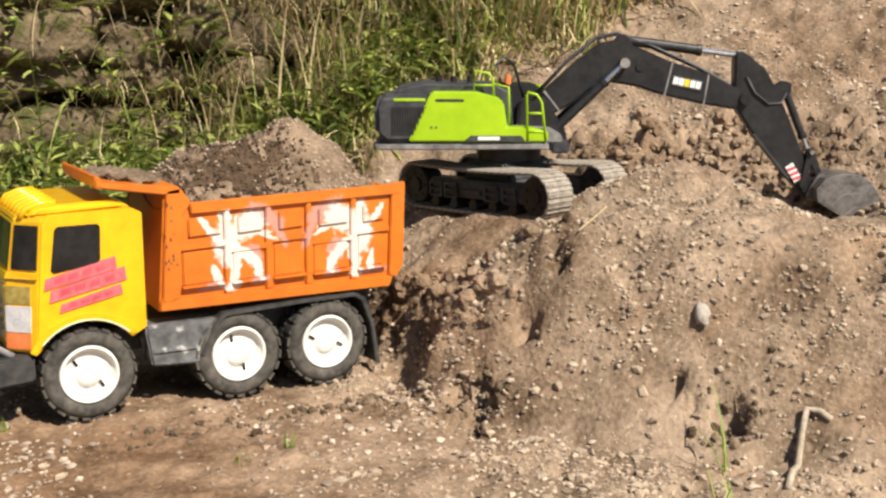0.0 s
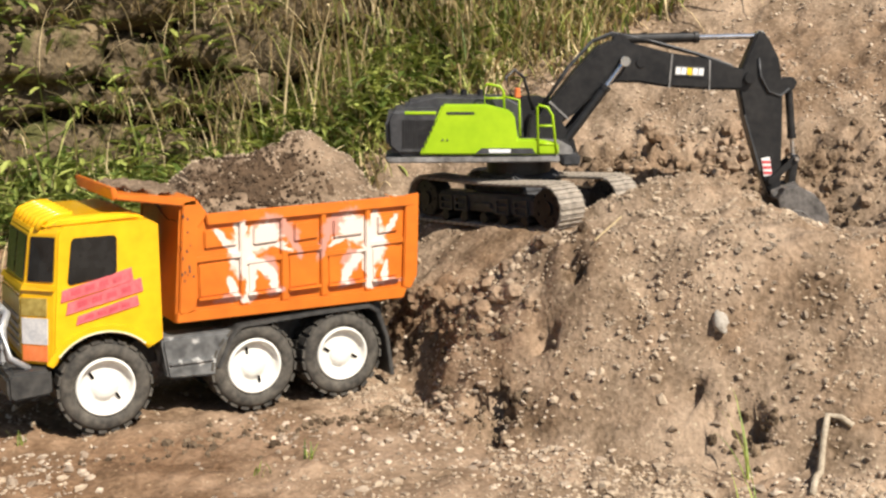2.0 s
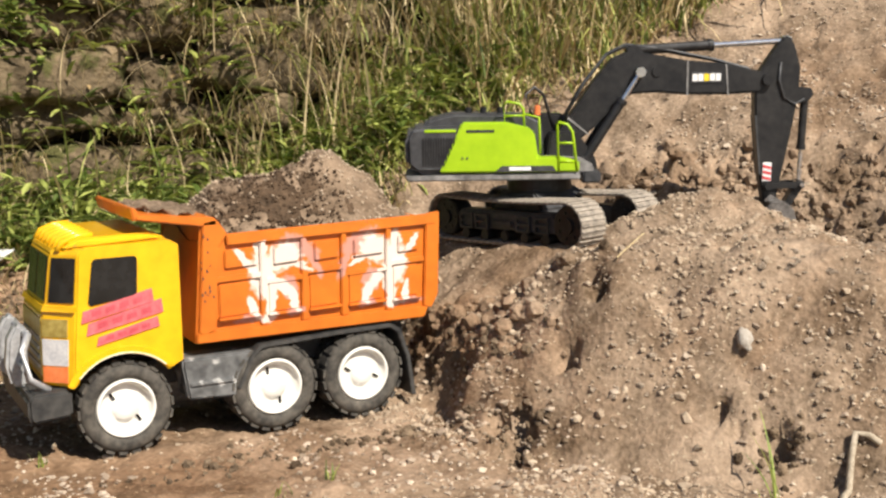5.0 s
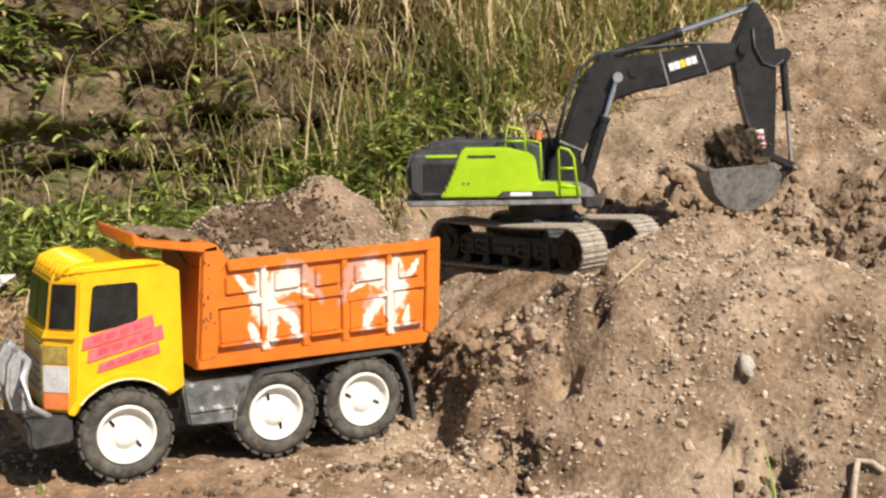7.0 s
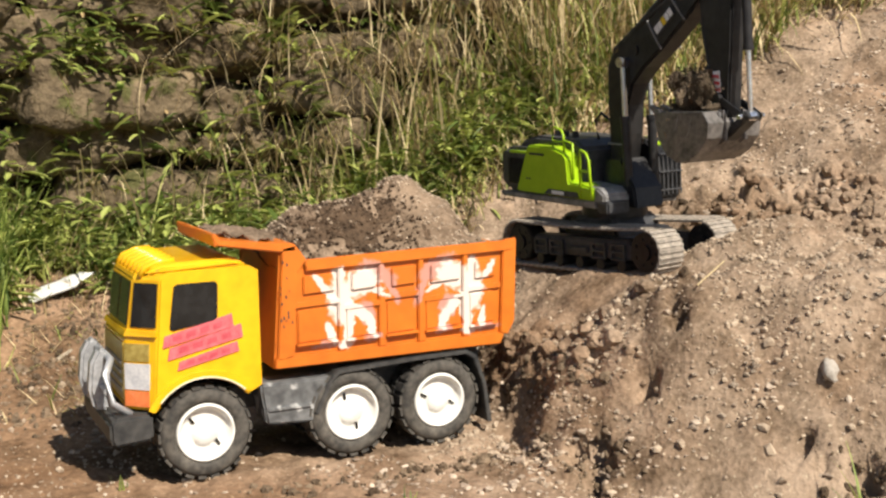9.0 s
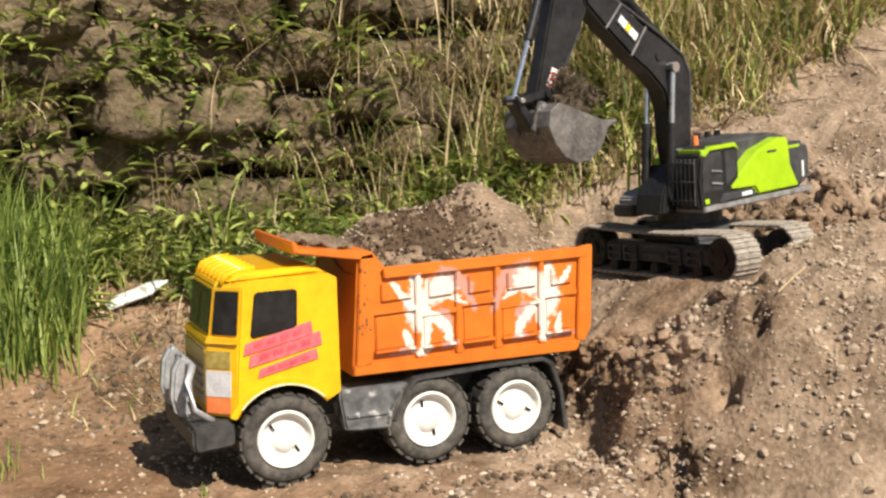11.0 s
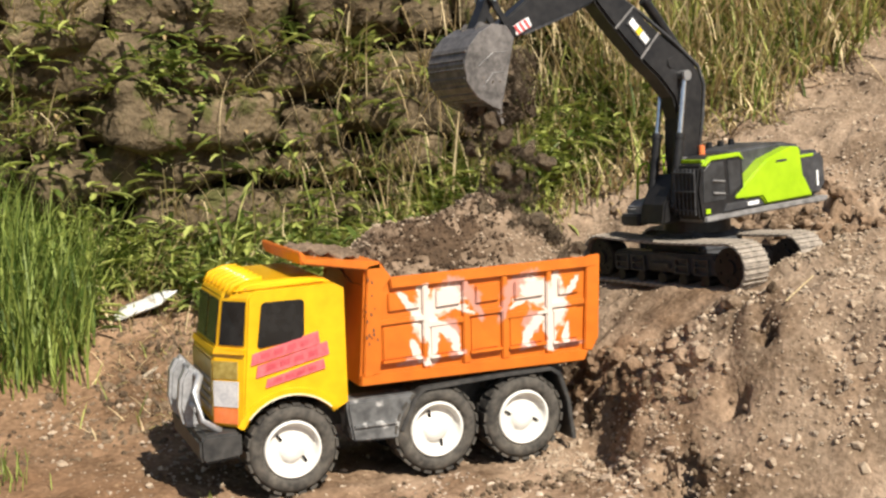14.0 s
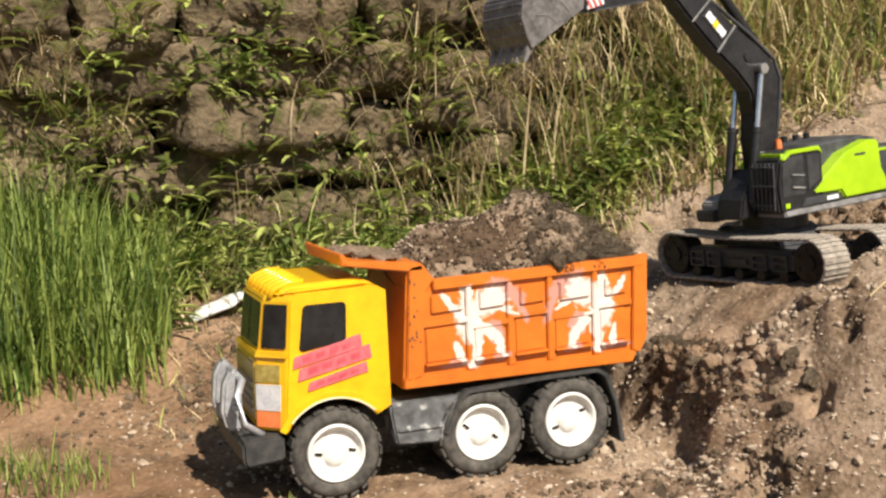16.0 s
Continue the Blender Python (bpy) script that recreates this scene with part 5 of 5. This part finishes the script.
    part("hose", pipe([(0.02, -0.006, 0.034), (0.08, -0.006, 0.090), (0.13, -0.006, 0.124), (0.165, -0.006, 0.129), (0.22, -0.006, 0.104), (0.30, -0.006, 0.060), (0.350, -0.006, 0.028), (0.366, -0.006, 0.008)], 0.0026, 8), BODY_DARK, bo, "black hydraulic hose", smooth=True)
    part("cylinder_lug", prism([(0.160, 0.104), (0.164, 0.122), (0.176, 0.126), (0.188, 0.118), (0.194, 0.100)], -0.009, 0.009, 0.002), ARM_BLACK, bo, "cylinder lug")

    # stick
    sk = part("stick", prism([(-0.074, 0.026), (-0.074, 0.036), (-0.058, 0.045), (-0.022, 0.057), (0.03, 0.055), (0.09, 0.046), (0.16, 0.034), (0.205, 0.027), (0.214, 0.016), (0.205, 0.006), (0.16, -0.004), (0.06, -0.017), (0.0, -0.020), (-0.014, -0.012)], -0.0135, 0.0135, 0.003, 2), ARM_BLACK, ex, "satin black stick")
    for s in (-1, 1):
        striped_plate(sk, 0.1553, 0.0086, s, 0.0135)
        part("cheek", prism([(0.010, 0.048), (0.012, 0.076), (0.022, 0.082), (0.034, 0.074), (0.042, 0.046)], s * 0.006, s * 0.0125, 0.001), ARM_BLACK, sk, "cylinder cheek plate")
        part("rock_pin", rod((ROCK[0], 0.012 * s, ROCK[1]), (ROCK[0], 0.022 * s, ROCK[1]), 0.0075, 14, w=0.001), ARM_BLACK, sk, "linkage pin")
        part("bucket_pin", rod((PIN_K[0], 0.010 * s, PIN_K[1]), (PIN_K[0], 0.026 * s, PIN_K[1]), 0.006, 14, w=0.001), DECK_GREY, sk, "bucket pin")
        part("hose", pipe([(-0.03, 0.0145 * s, 0.022), (0.0, 0.0155 * s, 0.020), (0.030, 0.0150 * s, 0.030), (0.040, 0.0145 * s, 0.050), (0.030, 0.012 * s, 0.066)], 0.0024, 8), BODY_DARK, sk, "black hydraulic hose", smooth=True)
        part("edge_trim", prism([(0.06, -0.0172), (0.16, -0.0045), (0.16, -0.0015), (0.06, -0.0142)], 0.0125 * s, 0.0145 * s, 0), BODY_DARK, sk)

    # bucket
    rim = [(0.004, -0.008), (-0.012, 0.010), (-0.010, 0.036), (0.010, 0.060), (0.036, 0.076), (0.064, 0.080), (0.092, 0.070), (0.112, 0.046), (0.121, 0.018), (0.124, -0.002)]
    inner = [(0.117, 0.0), (0.114, 0.017), (0.106, 0.042), (0.088, 0.064), (0.063, 0.073), (0.039, 0.069), (0.015, 0.055), (-0.004, 0.033), (-0.006, 0.012), (0.008, -0.003)]
    HB = 0.052
    bk = part("bucket", prism(rim + inner, -HB, HB, 0.001, 1), BUCKET_STEEL, ex, "dusty grey digging bucket")
    bk.scale = (0.9, 0.95, 0.9)
    for s in (-1, 1):
        pl = part("side_plate", prism(rim, s * HB - 0.002, s * HB + 0.002, 0.001, 1), BUCKET_STEEL, bk, "dusty bucket side plate")
        part("mark_line", pipe([(0.03, s * (HB + 0.0022), 0.004), (0.036, s * (HB + 0.0022), 0.030), (0.062, s * (HB + 0.0022), 0.052)], 0.0008, 5), DECK_GREY, pl, "pale scratch")
        part("mark_line", pipe([(0.062, s * (HB + 0.0022), 0.002), (0.068, s * (HB + 0.0022), 0.024), (0.094, s * (HB + 0.0022), 0.040)], 0.0008, 5), DECK_GREY, pl, "pale scratch")
        part("ear", prism([(-0.010, -0.009), (-0.014, 0.020), (-0.016, 0.040), (-0.006, 0.046), (0.012, 0.050), (0.024, 0.066), (0.012, 0.058), (0.010, 0.0), (0.006, -0.010)], s * 0.020 - 0.003, s * 0.020 + 0.003, 0.001), BUCKET_STEEL, bk, "bucket ear")
    for k in range(5):
        y = -0.045 + k * 0.0225
        part("tooth", prism([(0.112, -0.001), (0.119, 0.010), (0.125, 0.006), (0.146, -0.010), (0.142, -0.013), (0.118, -0.005)], y - 0.0042, y + 0.0042, 0.0008, 1), BUCKET_STEEL, bk, "steel bucket tooth")
    for i in range(8):
        a, b = (0.036 + 0.0, 0.0), (0, 0)
        u0, w0 = rim[4 + min(i // 2, 4)]
        u1, w1 = rim[5 + min(i // 2, 4)]
        k = 0.25 + 0.5 * (i % 2)
        u, w = u0 + (u1 - u0) * k, w0 + (w1 - w0) * k
        part("wear_rib", rod((u, -HB + 0.002, w), (u, HB - 0.002, w), 0.0022, 8), BUCKET_STEEL, bk)

    # linkage and cylinders: each runs along its own x from its pin
    rk = part("rocker", prism([(-0.006, -0.005), (-0.006, 0.005), (ROCKER + 0.006, 0.006), (ROCKER + 0.006, -0.006)], 0.0142, 0.0182, 0.001), ARM_BLACK, ex, "black linkage rocker")
    part("far_arm", prism([(-0.006, -0.005), (-0.006, 0.005), (ROCKER + 0.006, 0.006), (ROCKER + 0.006, -0.006)], -0.0182, -0.0142, 0.001), ARM_BLACK, rk)
    part("joint_pin", rod((ROCKER, -0.024, 0), (ROCKER, 0.024, 0), 0.004, 10), CHROME, rk, "steel joint pin")
    lk = part("bucket_link", prism([(-0.006, -0.007), (-0.006, 0.007), (LINK + 0.006, 0.006), (LINK + 0.006, -0.006)], -0.0125, 0.0125, 0.0015), ARM_BLACK, ex, "black bucket link")

    def ram(name, body, rod_len, r, y, label):
        b = bmesh.new()
        rod((0.0, y, 0), (body, y, 0), r, 16, bm=b)
        rod((body - 0.008, y, 0), (body, y, 0), r * 1.18, 16, bm=b)
        rod((0, y - r, 0), (0, y + r, 0), r * 1.1, 12, bm=b)
        body_ob = part(name + "_cylinder", b, ARM_BLACK, ex, label, smooth=False)
        b = bmesh.new()
        rod((0, y, 0), (rod_len, y, 0), r * 0.58, 12, bm=b)
        rod((0, y - r, 0), (0, y + r, 0), r * 1.1, 12, bm=b)
        return body_ob, part(name + "_rod", b, CHROME, ex, "bright steel piston rod", smooth=False)
    rams = {"stick": ram("stick", 0.135, 0.150, 0.0085, 0.0, "black stick cylinder"),
            "bucket": ram("bucket", 0.095, 0.110, 0.0068, 0.0, "black bucket cylinder"),
            "boom_near": ram("boom", 0.120, 0.115, 0.0078, -0.027, "black boom cylinder"),
            "boom_far": ram("boom", 0.120, 0.115, 0.0078, 0.027, "black boom cylinder")}
    return {"house": hs, "boom": bo, "stick": sk, "bucket": bk, "rocker": rk, "link": lk, "rams": rams}


EXCAVATOR = build_excavator()

# seconds, slewing, boom, stick, bucket against the stick (degrees)
JOINTS = [
    (0.0, -27.6, 2.6, -59.6, 23), (0.5, -27.6, 5.9, -66.3, 23), (1.0, -27.6, 9.1, -72.1, 21), (1.5, -27.6, 10.6, -77.3, 13), (2.0, -27.6, 11.3, -81.7, 4),
    (2.5, -27.6, 11.2, -85.5, -4), (3.0, -27.6, 11.1, -89.1, -13), (4.2, -27.6, 13.0, -93.6, -26), (5.5, -27.6, 16.6, -94.2, -43), (6.0, -27.6, 20.0, -92.2, -88),
    (6.5, -27.6, 25.4, -86.7, -98), (7.0, -27.6, 31.0, -83.0, -98), (7.5, -29.6, 37.2, -78.0, -98), (8.0, -35.5, 44.4, -76.0, -98), (8.5, -62.5, 52.5, -81.0, -98),
    (9.0, -86.5, 52.9, -85.5, -98), (9.5, -115.5, 52.8, -84.0, -98), (10.0, -143.5, 54.0, -76.5, -99), (10.5, -158.0, 55.4, -69, -100), (11.4, -168.5, 57.4, -60, -100),
    (12.5, -171.0, 59.0, -50.5, -98), (13.0, -171.2, 59.6, -43.5, -92), (13.4, -171.2, 60.6, -37.5, -84), (13.7, -171.2, 61.6, -31.5, -68), (14.0, -171.2, 62.3, -25.0, -52),
    (14.3, -171.0, 62.6, -20.5, -30), (14.6, -170.6, 62.6, -17.5, -24), (16.0, -169.6, 62.6, -14.5, -18)]


def joints(t):
    """The four angles at t, eased between the rows."""
    ts = [r[0] for r in JOINTS]
    i = min(max(int(np.searchsorted(ts, t, side="right")) - 1, 0), len(ts) - 2)
    out = []
    for c in range(1, 5):
        v = [r[c] for r in JOINTS]
        d = [(v[k + 1] - v[k]) / (ts[k + 1] - ts[k]) for k in range(len(ts) - 1)]

        def tangent(k):
            if k == 0 or k == len(ts) - 1:
                return 0.0
            return 0.0 if d[k - 1] * d[k] <= 0 else 2 * d[k - 1] * d[k] / (d[k - 1] + d[k])
        h = ts[i + 1] - ts[i]
        s = (t - ts[i]) / h
        out.append((2 * s ** 3 - 3 * s * s + 1) * v[i] + (s ** 3 - 2 * s * s + s) * h * tangent(i) + (3 * s * s - 2 * s ** 3) * v[i + 1] + (s ** 3 - s * s) * h * tangent(i + 1))
    return out


def swung(slew, u, w, angle):
    """A pose in the excavator's space, in the plane of the arm."""
    return pose(0, 0, 0, 0, 0, slew) @ pose(u, 0, w, 0, -angle, 0)


def along(p, angle, u, w):
    c, s = math.cos(radians(angle)), math.sin(radians(angle))
    return (p[0] + u * c - w * s, p[1] + u * s + w * c)


def heading(a, b):
    return math.degrees(math.atan2(b[1] - a[1], b[0] - a[0]))


def arm_poses(t):
    slew, boom, stick, rel = joints(t)
    elbow = along(FOOT, boom, L_BOOM, 0)
    k = along(elbow, stick, *PIN_K)
    bucket = stick + rel
    rock, lug = along(elbow, stick, *ROCK), along(k, bucket, *LUG)
    gap = min(max(math.hypot(lug[0] - rock[0], lug[1] - rock[1]), abs(ROCKER - LINK) + 0.001), ROCKER + LINK - 0.001)
    base = heading(rock, lug)
    off = math.degrees(math.acos((ROCKER ** 2 + gap ** 2 - LINK ** 2) / (2 * ROCKER * gap)))
    joint = along(rock, base + off, ROCKER, 0)
    out = {"house": pose(0, 0, 0, 0, 0, slew) @ pose(0, 0, 0, 0, 2.4, 0), "boom": swung(slew, *FOOT, boom), "stick": swung(slew, *elbow, stick), "bucket": swung(slew, *k, bucket),
           "rocker": swung(slew, *rock, base + off), "link": swung(slew, *joint, heading(joint, lug))}
    ends = {"stick": (along(FOOT, boom, *STICK_CYL), along(elbow, stick, *STICK_TOP)), "bucket": (along(elbow, stick, *BUCKET_CYL), joint),
            "boom_near": ((0.075, 0.122), along(FOOT, boom, *PIN_C)), "boom_far": ((0.075, 0.122), along(FOOT, boom, *PIN_C))}
    for nm, (a, b) in ends.items():
        out[nm + "_body"], out[nm + "_rod"] = swung(slew, *a, heading(a, b)), swung(slew, *b, heading(b, a))
    return out


# ---- soil that the bucket digs, carries and tips ----
def build_spill():
    random.seed(33)
    shapes = []
    for i in range(5):
        bm = bmesh.new()
        for _ in range(64):
            k = random.uniform(0.07, 0.24)
            at = Vector((random.gauss(0, 0.55), random.gauss(0, 0.55), random.gauss(0, 0.8)))
            bmesh.ops.create_icosphere(bm, subdivisions=1, radius=k, matrix=Matrix.Translation(at) @ pose(0, 0, 0, random.uniform(0, 90), 0, random.uniform(0, 90)) @ Matrix.Diagonal((1, random.uniform(0.6, 1), random.uniform(0.5, 0.9), 1)))
        # one darker shape puts the falling stream's backlit shadow side into colour
        ob = obj_from("soil_clod", bm, MOIST_SHADE if i == 2 else CLOD)
        shapes.append(ob.data)
        bpy.data.objects.remove(ob)
    solid = []
    for i in range(3):
        ob = obj_from("soil_clod", lump(1.0, 0.55, 0.8, 3, 60 + i), CLOD, smooth=True)
        solid.append(ob.data)
        bpy.data.objects.remove(ob)
    clods = []
    for i in range(300):
        r = random.uniform(0.009, 0.0140) if i < 170 else random.uniform(0.005, 0.010)
        u, w, y = random.uniform(0.012, 0.108), random.uniform(-0.070, 0.050), random.uniform(-0.042, 0.042)
        q = math.hypot((u - 0.056) / 0.052, (w + 0.010) / 0.060)
        if q > 1:
            u, w = 0.056 + (u - 0.056) / q, -0.010 + (w + 0.010) / q
        y *= 1.0 if w > 0 else 0.85
        big = i % 5 == 0
        r = random.uniform(0.010, 0.0155) if big else r
        ob = new("soil_clod", random.choice(solid if big else shapes))
        ob.scale = (r, r * random.uniform(0.7, 1), r * random.uniform(0.6, 1))
        tagged(ob, "loose crumbly brown clod of soil dug by the bucket", "soil clod", "soil carried by the bucket")
        clods.append((ob, (u, y, w), r))
    return clods


SPILL = build_spill()


# ---- what moves ----
TRUCK_ROLL = [(0.0, 0.0), (15.3, 0.0), (15.5, -0.003), (15.6, -0.008), (15.7, -0.014), (15.8, -0.023), (15.9, -0.034), (16.0, -0.048)]


def motions():
    steps = [round(i * 0.1, 1) for i in range(161)]
    poses = {t: arm_poses(t) for t in steps}
    for nm in ("house", "boom", "stick", "bucket", "rocker", "link"):
        walk(EXCAVATOR[nm], [(t, poses[t][nm]) for t in steps])
    for nm, (body, piston) in EXCAVATOR["rams"].items():
        walk(body, [(t, poses[t][nm + "_body"]) for t in steps])
        walk(piston, [(t, poses[t][nm + "_rod"]) for t in steps])
    walk(TRUCK, [(t, pose(dx, 0, 0)) for t, dx in TRUCK_ROLL])
    walk(HEAP, [(t, pose(dx, 0, 0)) for t, dx in TRUCK_ROLL])
    for hub, x, near, spin in WHEELS:
        turn = 0 if near else 180
        rows = []
        for t, dx in TRUCK_ROLL:
            a = spin + math.degrees(dx / R_WHEEL)
            rows.append((t, pose(x, 0.0 if near else TRUCK_W, R_WHEEL) @ Matrix.Rotation(radians(a), 4, "Y") @ Matrix.Rotation(radians(turn), 4, "Z")))
        walk(hub, rows)
    random.seed(77)
    base = EX_BASE
    for ob, (u, y, w), r in SPILL:
        inside = Matrix.Translation((u * 0.9, y * 0.95, w * 0.9)) @ pose(0, 0, 0, random.uniform(0, 360), random.uniform(0, 360), 0)

        def ride(t):
            return base @ arm_poses(t)["bucket"] @ inside
        start = 5.9
        p0 = ride(start)
        deep = Matrix.Translation((0, 0, -0.19)) @ p0
        rows = [(0.0, deep), (5.6, deep)]
        go = random.triangular(13.60, 14.12, 13.94)
        t = start
        while t < go:
            rows.append((t, ride(t)))
            t += 0.3 if t < 13.0 else 0.1
        m = ride(go)
        rows.append((go, m))
        p = m.translation.copy()
        v = Vector((0.05 * random.gauss(0, 1) + 0.03, 0.05 * random.gauss(0, 1) - 0.08, -0.15))
        tumble = Vector((random.gauss(0, 1), random.gauss(0, 1), random.gauss(0, 1))).normalized()
        turned, t, rested, hops, settles = 0.0, go, False, 0, random.random() < 0.85
        rot = m.to_3x3()
        while t < 15.2 and not rested:
            for _ in range(5):
                dt = 0.01
                v.z -= 9.81 * dt
                p += v * dt
                floor = height(p.x, p.y)
                if 0.10 < p.x < 0.465 and 0.0 < p.y < TRUCK_W:
                    rr = math.hypot((p.x - 0.335) / 0.15, (p.y - 0.125) / 0.10)
                    floor = 0.285 + 0.09 * max(0, 1 - rr)
                    push = Vector((p.x - 0.335, p.y - 0.125, 0))
                else:
                    push = Vector((0.05, -0.05, 0))
                if p.z < floor + r * 0.1 and v.z < 0:
                    p.z = floor + r * 0.1
                    hops += 1
                    v.z *= -0.15
                    v.x, v.y = v.x * 0.75 + push.x * 1.2 + random.gauss(0, 0.05), v.y * 0.75 + push.y * 2.2 - 0.05 + random.gauss(0, 0.05)
                    if hops > (3 if floor < 0.26 or settles else 26):
                        rested = True
                        break
            t += 0.05
            turned += 25 if not rested else 0
            rows.append((t, Matrix.Translation(p) @ (Matrix.Rotation(radians(turned), 3, tumble) @ rot).to_4x4()))
        last = rows[-1][1]
        keep = [rows[0]]
        for row in rows[1:]:
            if row[0] - keep[-1][0] > 0.034:
                keep.append(row)
        on_bed = 0.09 < p.x < 0.47 and 0.0 < p.y < TRUCK_W and p.z > 0.2
        for tt, dx in TRUCK_ROLL[1:] if on_bed else ((16.0, 0.0),):
            keep.append((tt, Matrix.Translation((dx, 0, 0)) @ last))
        walk(ob, keep)


motions()
